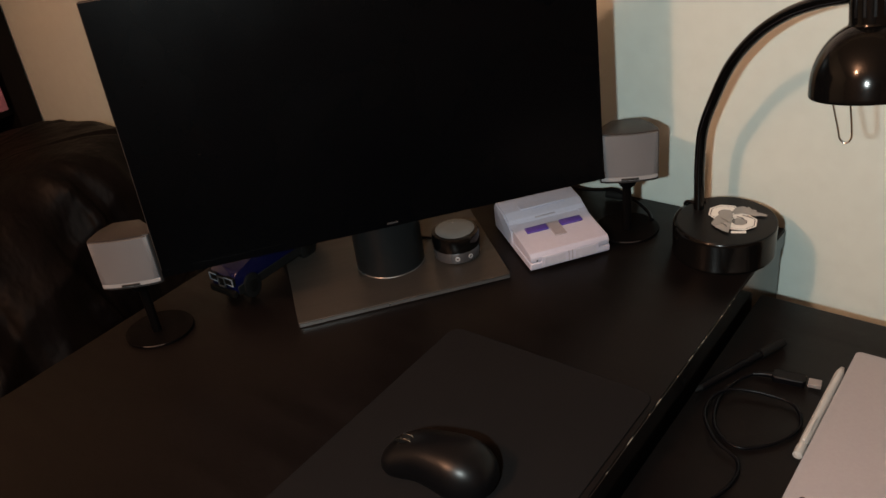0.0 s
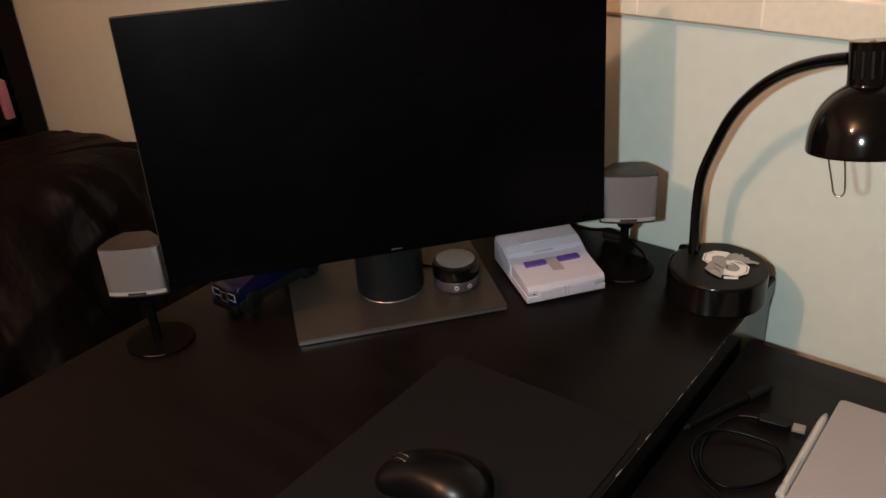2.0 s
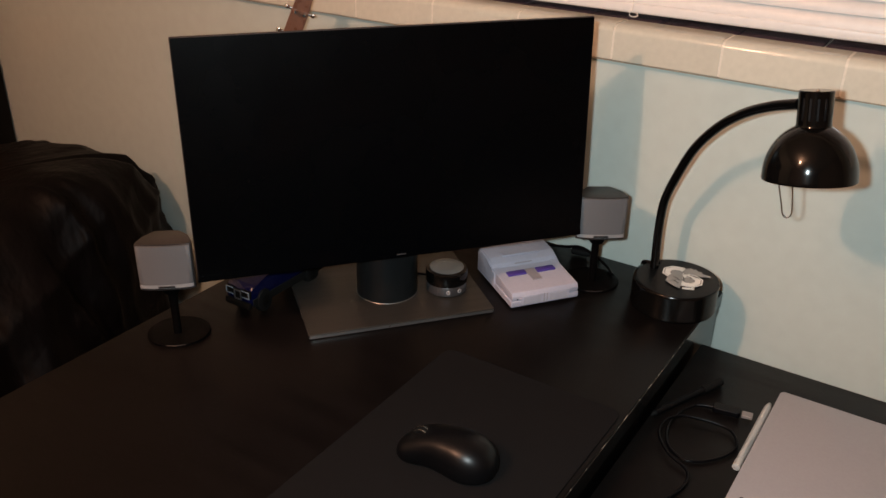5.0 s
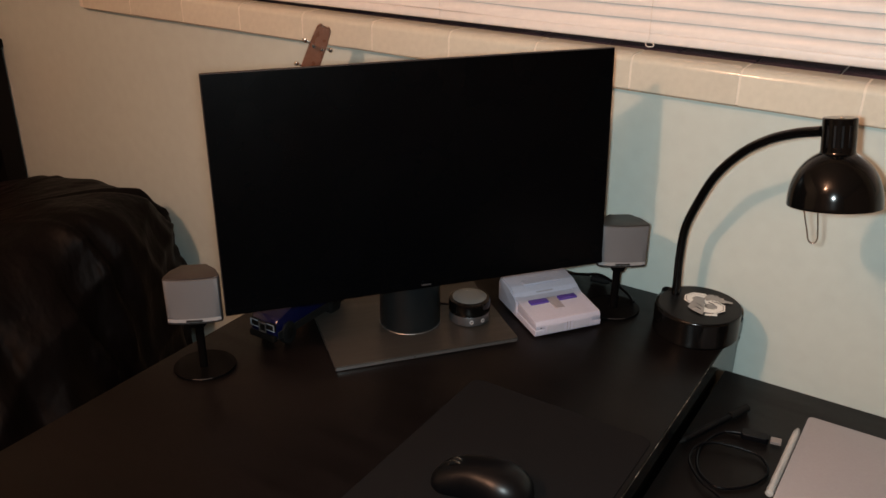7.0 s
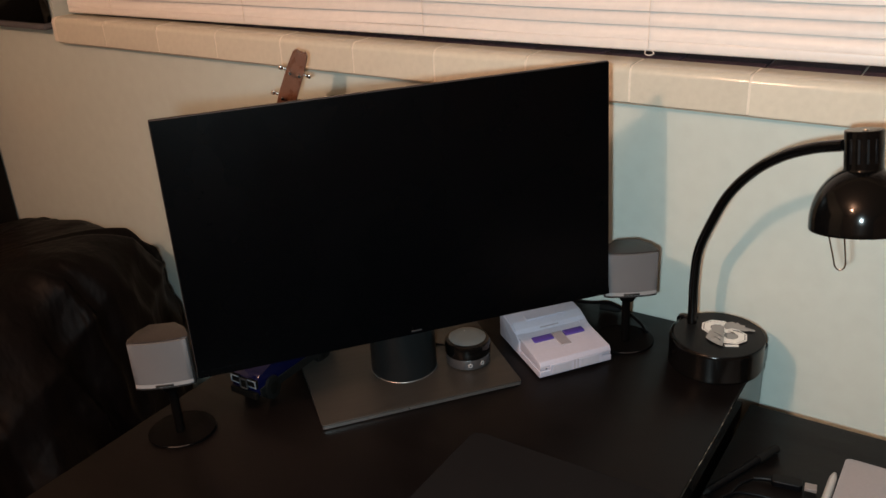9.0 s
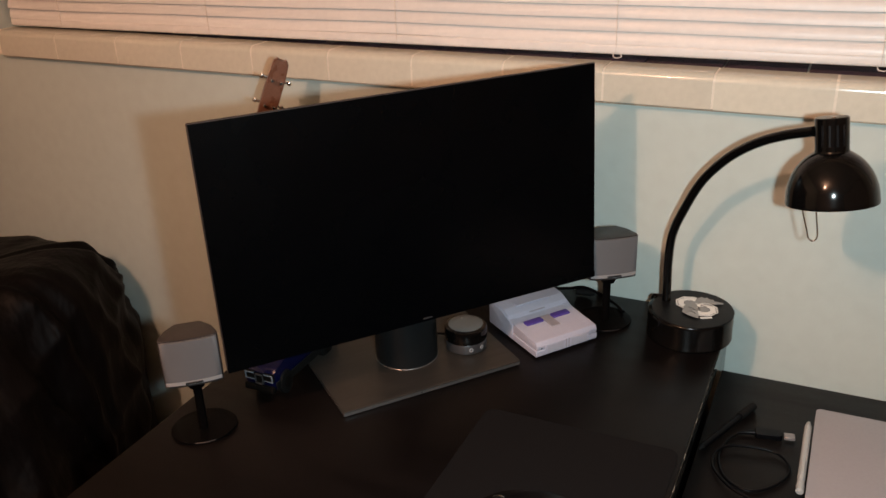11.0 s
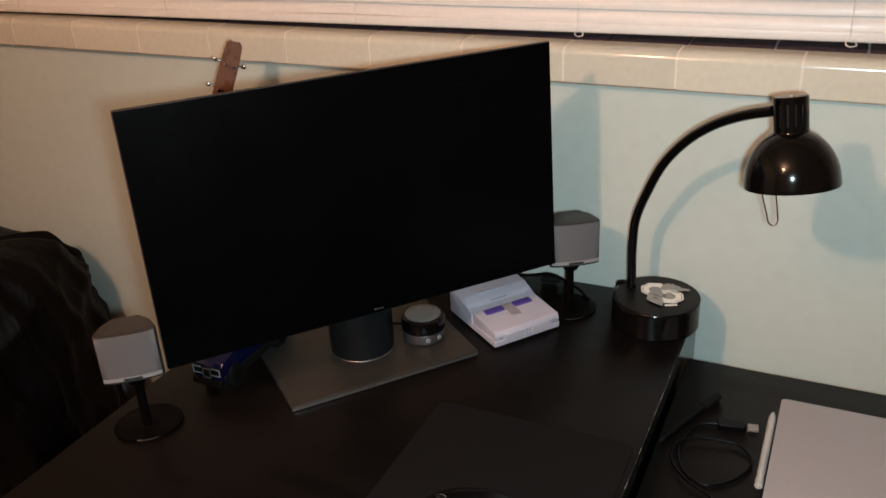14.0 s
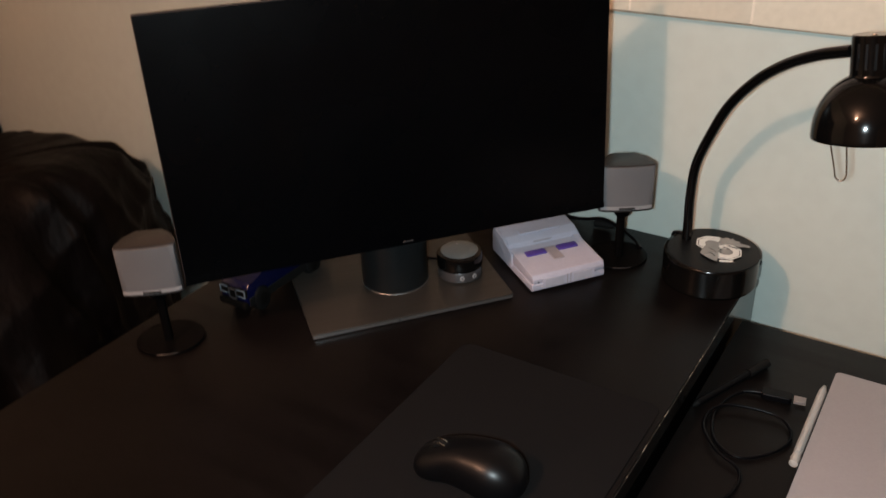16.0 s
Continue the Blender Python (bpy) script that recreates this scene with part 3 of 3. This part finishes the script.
# x: from nose to tail along the truck, y: across
prof = [(0.000, 0.018), (0.002, 0.042), (0.010, 0.049), (0.052, 0.054), (0.070, 0.076), (0.082, 0.080), (0.118, 0.080), (0.128, 0.076), (0.133, 0.056), (0.205, 0.056), (0.208, 0.050), (0.208, 0.022), (0.202, 0.016), (0.010, 0.016)]
tb = prism(prof, -0.033, 0.033, 0.003, 2)
part("body", tb, "blue", truck, m=pose(0, 0, 0, 90, 0, 0))
for sy in (-1, 1):
    part("side_window", prism([(0.074, 0.059), (0.080, 0.074), (0.122, 0.074), (0.127, 0.059)], -0.0008, 0.0008, 0.0003, 1), "black", truck, m=pose(0, sy * 0.0332, 0, 90, 0, 0))
    light = part("headlight", box(-0.0014, 0.006, sy * 0.0215 - 0.0110, sy * 0.0215 + 0.0110, 0.0300, 0.0425, 0.0015, 2), "bezel", truck, "dark headlight with a bright surround")
    for y0, y1, z0, z1 in ((-0.0105, 0.0105, 0.0402, 0.0422), (-0.0105, 0.0105, 0.0303, 0.0319), (0.0075, 0.0105, 0.0319, 0.0402)):
        part("light_bar", box(-0.0026, -0.0012, sy * 0.0215 + min(sy * y0, sy * y1), sy * 0.0215 + max(sy * y0, sy * y1), z0, z1, 0.0004, 1), "lens", light, "clear bright light bar")
    for x in (0.033, 0.166):
        wl = part("wheel", lathe([(0, -0.009), (0.013, -0.009), (0.0175, -0.0075), (0.0185, -0.004), (0.0185, 0.004), (0.0175, 0.0075), (0.013, 0.009), (0, 0.009)], 28), "rubber", truck, "chunky black tyre", pose(x, sy * 0.030, 0.0186, 90, 0, 0))
        part("hub", lathe([(0, -0.0096), (0.0030, -0.0104), (0.0085, -0.0096), (0.0105, -0.0088), (0.0105, 0.0088), (0.0085, 0.0096), (0.0030, 0.0104), (0, 0.0096)], 10), "bezel", wl)
part("windscreen", box(-0.0008, 0.0008, -0.027, 0.027, -0.011, 0.011, 0.0004, 1), "black", truck, m=pose(0.0598, 0, 0.0665, 0, 38, 0))
grille = part("grille", box(-0.0014, 0.004, -0.0098, 0.0098, 0.024, 0.041, 0.001, 1), "bezel", truck)
for z in (0.0255, 0.0395):
    part("bar", box(-0.0030, -0.0008, -0.0098, 0.0098, z - 0.0012, z + 0.0012, 0.0006, 1), "podring", grille, "dull silver bar")
for sy in (-1, 1):
    part("bar", box(-0.0030, -0.0008, sy * 0.0084 - 0.0014, sy * 0.0084 + 0.0014, 0.0243, 0.0407, 0.0006, 1), "podring", grille, "dull silver bar")
for sy in (-1, 1):
    part("cladding", box(0.004, 0.204, sy * 0.0345 - 0.0012, sy * 0.0345 + 0.0012, 0.0155, 0.0290, 0.001, 1), "rubber", truck, "black lower body trim")
part("bumper", box(-0.006, 0.004, -0.033, 0.033, 0.014, 0.024, 0.002, 2), "bezel", truck)

# ---- desk lamp ----
lamp = thing("desk_lamp", pose(-0.3350, 0.9600, DESK), "glossy black desk lamp with a curved arm and a dome shade", "desk lamp")
part("base", lathe([(0, 0), (0.0635, 0), (0.0648, 0.0006), (0.0652, 0.0020), (0.0651, 0.0040), (0.0647, 0.0048), (0.0648, 0.0390), (0.0640, 0.0425), (0.0622, 0.0440), (0.0, 0.0440)], 96), "gloss", lamp, "round glossy black foot", pose(-0.008, 0.006, 0))
part("top_plate", lathe([(0, 0.0441), (0.0622, 0.0441), (0.0612, 0.0452), (0.03, 0.0455), (0, 0.0455)], 96), "black", lamp, "satin black top of the foot", pose(-0.005, 0.004, 0))
FX, FY = -0.048, 0.018
U = Vector((0.8424, -0.5388, 0))
arm = [(0.0, 0.0455), (-0.001, 0.075), (-0.002, 0.112), (0.002, 0.158), (0.0205, 0.204), (0.0495, 0.257), (0.089, 0.301), (0.132, 0.333), (0.176, 0.355), (0.218, 0.370)]
apts = [(FX + U.x * s, FY + U.y * s, z) for s, z in arm]
part("arm", tube(apts, 0.0067, 16, 8), "gloss", lamp, "curved tubular arm")
axis = pose(0.1535, -0.1085, 0.392, 0, 0, 0) @ Matrix.Rotation(radians(11.0), 4, Vector((1, 1, 0)).normalized() * -1)
part("cap", lathe([(0, 0.0), (0.0188, 0.0), (0.0198, -0.001), (0.0198, -0.0402), (0.0, -0.0402)], 48, axis), "gloss", lamp)
S0, C0 = math.sin(radians(22)), math.cos(radians(22))
dome = [(0.0199, -0.0400), (0.0205, -0.0420)] + [(0.0205 + 0.0337 * (math.sin(radians(a)) - S0) / (1 - S0), -0.0420 - 0.0590 * (C0 - math.cos(radians(a))) / C0) for a in range(26, 91, 8)] + [(0.0545, -0.1030), (0.0541, -0.1055)]
inner = [(r - 0.0014, z) for r, z in dome[::-1]]
part("shade", lathe(dome + inner + [(0.0, -0.0450)], 72, axis), "gloss", lamp, "glossy black dome shade")
for a in (-120, -95, -70, -45):
    part("vent_slot", box(-0.0014, 0.0014, -0.0006, 0.0006, -0.034, -0.008, 0.0004, 1), "black", lamp, m=axis @ pose(0, 0, 0, 0, 0, a + 90) @ pose(0, -0.0198, 0))
part("screw", lathe([(0, 0.0012), (0.003, 0.0010), (0.0034, 0), (0, 0)], 16, axis @ pose(0.002, -0.004, 0)), "chrome", lamp)
wire = [(x - 0.006, y, z) for x, y, z in [(-0.030, 0.002, -0.090), (-0.0285, 0.003, -0.112), (-0.0235, 0.004, -0.140), (-0.0215, 0.0045, -0.1515), (-0.0165, 0.005, -0.1560), (-0.0115, 0.005, -0.1515), (-0.0110, 0.005, -0.140), (-0.0125, 0.004, -0.112), (-0.013, 0.003, -0.090)]]
wb = tube(wire, 0.00105, 8, 6)
bmesh.ops.transform(wb, matrix=axis, verts=wb.verts)
part("wire_guard", wb, "chrome", lamp, "bent chrome wire loop")
part("power_cord", tube([(-0.058, 0.032, 0.010), (-0.072, 0.034, 0.030), (-0.070, 0.030, 0.044), (-0.056, 0.030, 0.046), (-0.046, 0.036, 0.0458)], 0.0024, 10, 8), "cable", lamp)
# sticker: two overlapping pale eight-sided loops with grey shapes
stk = thing("sticker", pose(-0.3380, 0.9670, DESK + 0.0456), "white and grey cut-out sticker on the lamp foot", "sticker")


def octagon(cx, cy, r, hole=None, z0=0.0, z1=0.0006):
    """A regular eight-sided plate, or a ring where a hole is given."""
    o = [(cx + r * math.cos(radians(a)), cy + r * math.sin(radians(a))) for a in range(-8, 352, 45)]
    if not hole:
        return prism(o, z0, z1)
    bm = bmesh.new()
    i = [(cx + (x - cx) * hole, cy + (y - cy) * hole) for x, y in o]
    vo, vi = [[bm.verts.new((x, y, z1)) for x, y in ring] for ring in (o, i)]
    lo, li = [[bm.verts.new((x, y, z0)) for x, y in ring] for ring in (o, i)]
    for k in range(8):
        j = (k + 1) % 8
        bm.faces.new((vo[k], vo[j], vi[j], vi[k]))
        bm.faces.new((vo[k], lo[k], lo[j], vo[j]))
        bm.faces.new((vi[k], vi[j], li[j], li[k]))
    return bm


for cx, cy, z in ((-0.009, 0.012, 0.0), (0.015, -0.004, 0.0009)):
    part("border", octagon(cx, cy, 0.0228, None, z, z + 0.0004), "ink", stk, "black printed ground")
    part("ring", octagon(cx, cy, 0.0225, 0.90, z + 0.0004, z + 0.0008), "sticker", stk, "white outer line")
    part("letter", octagon(cx, cy, 0.0190, 0.52, z + 0.0004, z + 0.0008), "sticker", stk, "broad white eight-sided ring")
for cx, cy, z in ((-0.009, 0.012, 0.0004), (0.015, -0.004, 0.0013)):
    part("middle", octagon(cx, cy, 0.0088, None, z, z + 0.0003), "stickergrey", stk, "grey printed middle")
part("figure", prism([(-0.014, -0.0247), (-0.0153, -0.0058), (-0.0129, 0.0059), (-0.0097, 0.0168), (-0.0016, 0.0163), (0.0027, 0.005), (0.0073, -0.0113), (0.0106, -0.0246), (0.0126, -0.0363), (0.0052, -0.0349), (-0.0037, -0.0311)], 0.0018, 0.0024), "stickergrey", stk, "grey printed cut-out shape")
part("figure", prism([(-0.002, 0.0161), (-0.0016, 0.0279), (0.0054, 0.0353), (0.0114, 0.0327), (0.0121, 0.0372), (0.0183, 0.0306), (0.0239, 0.0321), (0.0256, 0.0265), (0.0323, 0.0264), (0.0399, 0.0256), (0.0403, 0.0216), (0.0329, 0.0203), (0.0275, 0.0163), (0.02, 0.0166), (0.0102, 0.0164), (0.0037, 0.0108)], 0.0018, 0.0023), "stickergrey", stk, "grey jagged cut-out shape")
part("bar", box(-0.009, 0.009, -0.0022, 0.0022, 0.0, 0.0008), "sticker", stk, "small white bar", pose(0.0225, -0.0275, 0, 0, 0, 25))
for a in ((-0.008, -0.006, 0.004, -0.013), (0.004, 0.001, 0.010, -0.012), (0.012, 0.012, 0.026, 0.010), (0.008, 0.006, 0.018, 0.003), (-0.004, -0.018, 0.006, -0.024)):
    part("stroke", tube([(a[0], a[1], 0.0024), ((a[0] + a[2]) / 2 + 0.002, (a[1] + a[3]) / 2, 0.0025), (a[2], a[3], 0.0024)], 0.0005, 5, 4), "ink", stk)

# ---- tablet computer, pen, cable and black pen on the low table ----
lap = thing("laptop", pose(-0.1465, 0.8570, LOW), "closed pale grey slim laptop lying on the low table", "laptop")
for sx in (0.02, 0.27):
    for sy in (-0.02, -0.20):
        part("foot", lathe([(0, 0), (0.006, 0), (0.006, 0.0082), (0, 0.0082)], 16, pose(sx, sy, 0)), "rubber", lap)
part("base", prism(rounded(0.30, 0.300, 0.005, 5, 0.15, -0.150), 0.008, 0.0195, 0.0012, 2), "laptop", lap)
part("lid", prism(rounded(0.30, 0.300, 0.005, 5, 0.15, -0.150), 0.0203, 0.0282, 0.0012, 2), "laptop", lap, "pale grey lid")
part("dot", lathe([(0, 0.0282), (0.0035, 0.0282), (0.0033, 0.0287), (0, 0.0287)], 20, pose(0.0165, -0.243, 0)), "ink", lap, "small black round mark")
pen = thing("stylus_pen", pose(-0.1535, 0.832, LOW + 0.0200), "slim silver stylus held along the laptop's edge", "stylus")
part("barrel", lathe([(0, 0), (0.0022, 0.002), (0.0045, 0.012), (0.0048, 0.02), (0.0048, 0.132), (0.0042, 0.139), (0, 0.140)], 20, pose(0, 0, 0, 90, 0, 0)), "pen", pen)
part("clip", box(-0.0022, 0.0022, -0.138, -0.10, 0.0050, 0.0064, 0.0006, 1), "pen", pen)
part("tail", lathe([(0, 0.1402), (0.0046, 0.1404), (0.0052, 0.146), (0.0048, 0.156), (0, 0.158)], 20, pose(0, 0, 0, 90, 0, 0)), "pen", pen)
usb = thing("usb_cable", pose(0, 0, LOW), "coiled black usb cable with a pale metal plug", "cable")
pl = pose(-0.1745, 0.8085, 0.0052, 0, 0, 9)
part("connector", box(-0.0075, 0.0065, -0.0060, 0.0060, -0.0022, 0.0022, 0.0005, 1), "usb", usb, "pale nickel plug", pl)
part("plug_housing", prism(rounded(0.036, 0.0155, 0.004, 4, -0.0275, 0), -0.0042, 0.0042, 0.001, 1), "cable", usb, m=pl)
part("strain_relief", tube([(-0.0440, 0, 0), (-0.055, -0.0005, -0.0006), (-0.066, -0.003, -0.0014)], lambda t: 0.0036 - 0.0012 * t, 12, 6), "cable", usb, m=pl)
loop = [(-0.240, 0.793, 0.0042), (-0.252, 0.772, 0.003), (-0.257, 0.735, 0.0026), (-0.243, 0.693, 0.0026), (-0.212, 0.676, 0.0026), (-0.182, 0.700, 0.0026), (-0.168, 0.736, 0.003), (-0.184, 0.764, 0.0045), (-0.214, 0.765, 0.0065), (-0.247, 0.755, 0.0075), (-0.262, 0.735, 0.0066), (-0.260, 0.705, 0.005), (-0.236, 0.672, 0.0066), (-0.205, 0.655, 0.004), (-0.200, 0.625, 0.0026), (-0.212, 0.585, 0.0026), (-0.225, 0.54, 0.0026)]
part("lead", tube(loop, 0.0019, 10, 10), "cable", usb)
bp = thing("black_pen", pose(-0.2800, 0.7430, LOW), "dark slim pen lying by the desk's side", "pen")
vec = Vector((0.051, 0.122, 0))
part("barrel", tube([(0, 0, 0.0052), vec * 0.4 + Vector((0, 0, 0.0054)), vec * 0.72 + Vector((0, 0, 0.0056))], 0.0046, 14, 6), "cable", bp)
part("grip", tube([vec * 0.72 + Vector((0, 0, 0.0060)), vec * 0.88 + Vector((0, 0, 0.0062)), vec * 1.0 + Vector((0, 0, 0.0060))], 0.0058, 14, 6), "rubber", bp)
part("tip", tube([vec * -0.06 + Vector((0, 0, 0.0042)), vec * -0.03 + Vector((0, 0, 0.005)), vec * 0.001 + Vector((0, 0, 0.0052))], lambda t: 0.001 + 0.0032 * t, 12, 4), "rubber", bp)

# ---- black covered seat by the wall ----


def bag():
    bm = bmesh.new()
    nu, nv = 260, 130
    cx, cy, rx, ry, h = -1.81, 0.60, 0.380, 0.50, 0.742
    rows = []
    for j in range(nv + 1):
        v = j / nv * math.pi / 2
        row = []
        for i in range(nu):
            u = 2 * math.pi * i / nu
            e = 0.62 + 0.22 * math.cos(v)
            cu, su = math.cos(u), math.sin(u)
            sgn = lambda c, p: math.copysign(abs(c) ** p, c)
            rad = max(math.cos(v), 0.0) ** 0.27
            rad *= 0.945 + 0.055 * math.sin(v) ** 0.5
            x, y = sgn(cu, e) * rad, sgn(su, e) * rad
            z = math.sin(v) ** 0.60
            # the rear rises against the wall and the front slopes down
            slope = 1.0 - 0.14 * max(0.0, (0.3 - y)) ** 1.3
            slope *= 0.974 + 0.072 * x
            p = Vector((cx + rx * x, cy + ry * y, h * z * slope))
            # long folds that hang and fan out from the top, and fine creases across them
            ang = math.atan2(p.y - cy, p.x - cx)
            fan = noise.noise(Vector((ang * 3.2 + 1.3 * p.z, p.z * 1.6, 3.0)))
            f = 1 - abs(noise.noise(Vector((ang * 4.0 + 1.6 * p.z + fan, p.z * 1.6 - ang, 0.7)))) * 2.8
            g = 1 - abs(noise.noise(Vector((p.x * 5 + p.z * 4, p.y * 5 - p.z * 5, p.z * 3 + 5)))) * 3.0
            c = noise.noise(Vector((p.x * 17, p.y * 17, p.z * 11)))
            amp = 0.034 * max(math.cos(v), 0.0) ** 0.62 + 0.001
            d = Vector((cu * rx, su * ry, 0.25 * math.sin(v))).normalized()
            p += d * amp * (0.85 * max(f, -0.8) + 0.42 * max(g, -0.6) + 0.05 * c - 0.42)
            # the cover spreads out over the floor towards the desk
            low = max(0.0, 1 - p.z / 0.62) ** 1.1
            p.x += 0.30 * low * max(0.0, x) * min(1.0, max(0.0, (0.78 - p.y) / 0.3))
            if y > 0.1:
                p.y = min(p.y, NORTH - 0.035)
            p.x = max(p.x, -2.19)
            p.z = max(p.z, 0.0)
            row.append(bm.verts.new(p))
        rows.append(row)
    for a, b in zip(rows, rows[1:]):
        for i in range(nu):
            bm.faces.new((a[i], a[(i + 1) % nu], b[(i + 1) % nu], b[i]))
    bm.faces.new(rows[0][::-1])
    bmesh.ops.remove_doubles(bm, verts=bm.verts, dist=1e-5)
    return bm


bean = thing("bean_bag", pose(0, 0, 0), "large black creased bean bag seat against the wall", "bean bag")
part("cover", bag(), "vinyl", bean, smooth=180)
part("underside", prism(rounded(0.60, 0.74, 0.25, 8, -1.81, 0.60), 0.0005, 0.012), "rubber", bean)

# ---- bookcase on the west wall ----
bc = thing("bookcase", pose(WEST + 0.004, 0, 0), "low black wooden bookcase with books and small things", "bookcase")
BX = -2.225 - WEST - 0.004
part("upright", box(0, BX, 0.992, 1.050, 0, 0.955, 0.002), "shelf", bc)
part("upright", box(0, BX, 0.150, 0.205, 0, 0.955, 0.002), "shelf", bc)
part("top_board", box(0, BX + 0.004, 0.146, 1.053, 0.9555, 0.978, 0.002), "shelf", bc)
part("back_board", box(0, 0.008, 0.206, 0.991, 0.03, 0.954), "shelf", bc)
for z in (0.06, 0.36, 0.645):
    part("shelf", box(0.009, BX - 0.012, 0.206, 0.991, z, z + 0.02, 0.001), "shelf", bc)


def book(x, y, z, w, d, h, mat, label, rz=0):
    b = thing("book", pose(x, y, z, 0, 0, rz), label, "book", "books in the bookcase")
    part("cover", box(0, d, 0, w, 0, h, 0.001), mat, b)
    part("pages", box(0.002, d - 0.004, 0.0016, w - 0.0016, h - 0.004, h + 0.0004), "sticker", b)
    return b


book(-2.36, 0.952, 0.6655, 0.022, 0.140, 0.100, "pink", "thin pink clothbound book standing in the bookcase")
book(-2.36, 0.918, 0.6655, 0.030, 0.130, 0.150, "shelf", "black hardback book standing in the bookcase")
book(-2.36, 0.880, 0.6655, 0.034, 0.130, 0.145, "grey", "grey hardback book standing in the bookcase")
ob = thing("carton", pose(-2.37, 0.862, 0.8165), "small orange printed carton lying on books", "carton")
part("box_body", box(0, 0.15, 0, 0.110, 0, 0.085, 0.001), "orange", ob)
part("flap", box(0.151, 0.1525, 0.004, 0.106, 0.004, 0.081), "orange", ob)
disc = thing("round_box", pose(-2.243, 0.893, 0.6655 + 0.0285, 0, 90, 0), "small round white box with a red dot standing on the shelf", "box")
part("lid", lathe([(0, -0.012), (0.027, -0.012), (0.0285, -0.010), (0.0285, 0.004), (0.026, 0.006), (0.024, 0.005), (0, 0.0052)], 40), "white", disc)
part("dot", lathe([(0, 0.0053), (0.006, 0.0053), (0.006, 0.0060), (0, 0.0060)], 20), "pink", disc, "dull red dot")
hat = thing("cap", pose(-2.30, 0.955, 0.9785), "soft dull grey cap lying on the bookcase", "cap")
part("crown", lathe([(0, 0), (0.080, 0), (0.086, 0.015), (0.080, 0.040), (0.056, 0.064), (0.022, 0.073), (0, 0.074)], 40), "grey", hat)
part("brim", prism([(0.05 + 0.075 * math.cos(radians(a)), 0.075 * math.sin(radians(a))) for a in range(-90, 91, 10)], 0.0, 0.006, 0.0015, 1), "grey", hat)

# ---- guitar leaning in the gap between seat and desk ----
up = Vector((0.33, 0.26, 1.0)).normalized()
across = Vector((0, 1, 0)).cross(up).normalized()
deep = up.cross(across)
gt = thing("guitar", Matrix.Translation((-1.046, 0.945, 1.148)) @ Matrix((across, deep, up)).transposed().to_4x4() @ Matrix.Rotation(radians(38), 4, "Z"), "brown wooden guitar leaning against the wall", "guitar")
# local: z runs up along the neck, 0 at the tip; the face looks to -y
headp = [(0.60 * x + 0.003, y) for x, y in [(-0.013, 0.0), (-0.021, -0.006), (-0.0245, -0.030), (-0.0255, -0.075), (-0.022, -0.125), (0.022, -0.125), (0.0255, -0.075), (0.0245, -0.030), (0.021, -0.006), (0.013, 0.0), (0.004, -0.004), (-0.004, -0.004)]]
part("headstock", prism(headp, -0.008, 0.008, 0.0012, 1), "wood", gt, m=pose(0, 0, 0, 90, 0, 0))
part("veneer", prism([(x * 0.9, y * 0.97 - 0.002) for x, y in headp], 0.0082, 0.0095), "wood", gt, m=pose(0, 0, 0, 90, 0, 0))
for z in (-0.038, -0.082):
    for sx in (-1, 1):
        pg = part("tuning_peg", tube([(sx * 0.012 + 0.003, 0.004, z), (sx * 0.018 + 0.003, 0.004, z), (sx * 0.021 + 0.003, 0.004, z)], 0.0022, 10, 3), "chrome", gt, "chrome tuning machine")
        part("button", lathe([(0, -0.0042), (0.0036, -0.003), (0.0045, 0), (0.0036, 0.003), (0, 0.0042)], 16, pose(sx * 0.0240 + 0.003, 0.004, z)), "chrome", pg)
        part("post", lathe([(0, 0), (0.003, 0), (0.003, 0.010), (0.0022, 0.012), (0, 0.012)], 12, pose(sx * 0.0075 + 0.003, -0.009, z, 90, 0, 0)), "chrome", pg)
nup = Vector((0.10, 0.17, 1.0)).normalized()
nx = Vector((0, 1, 0)).cross(nup).normalized()
joint = gt.matrix_basis @ Vector((0, 0, -0.118))
neck_m = gt.matrix_basis.inverted() @ Matrix.Translation(joint) @ Matrix((nx, nup.cross(nx), nup)).transposed().to_4x4() @ Matrix.Rotation(radians(40), 4, "Z")
part("neck", prism([(-0.021, 0.004), (-0.019, 0.012), (-0.010, 0.019), (0.010, 0.019), (0.019, 0.012), (0.021, 0.004), (0.021, -0.004), (-0.021, -0.004)], -0.78, 0.0, 0.001, 1), "wood", gt, m=neck_m)
gb = []
for a in range(0, 360, 6):
    t = radians(a)
    r = 0.150 + 0.022 * math.cos(2 * t) - 0.022 * math.sin(t)
    gb.append((0.74 * r * math.cos(t), r * 1.15 * math.sin(t) - 0.868))
part("body", prism(gb, -0.022, 0.022, 0.004, 2), "wood", gt, m=neck_m @ pose(0, 0, 0, 90, 0, 0))

# ---- black wire behind the console ----
wr = thing("speaker_wire", pose(0, 0, DESK), "black speaker wire looping along the back of the desk", "cable")
part("lead", tube([(-0.452, 0.985, 0.0075), (-0.470, 1.008, 0.006), (-0.500, 1.020, 0.014), (-0.530, 1.026, 0.019), (-0.560, 1.030, 0.010), (-0.60, 1.032, 0.0035), (-0.68, 1.034, 0.0035), (-0.80, 1.030, 0.0035)], 0.0025, 10, 8), "cable", wr)
part("connector", lathe([(0, 0), (0.0055, 0), (0.006, 0.002), (0.006, 0.026), (0.004, 0.032), (0, 0.032)], 16, pose(-0.545, 1.0285, 0.0075, 0, 90, 8)), "rubber", wr)
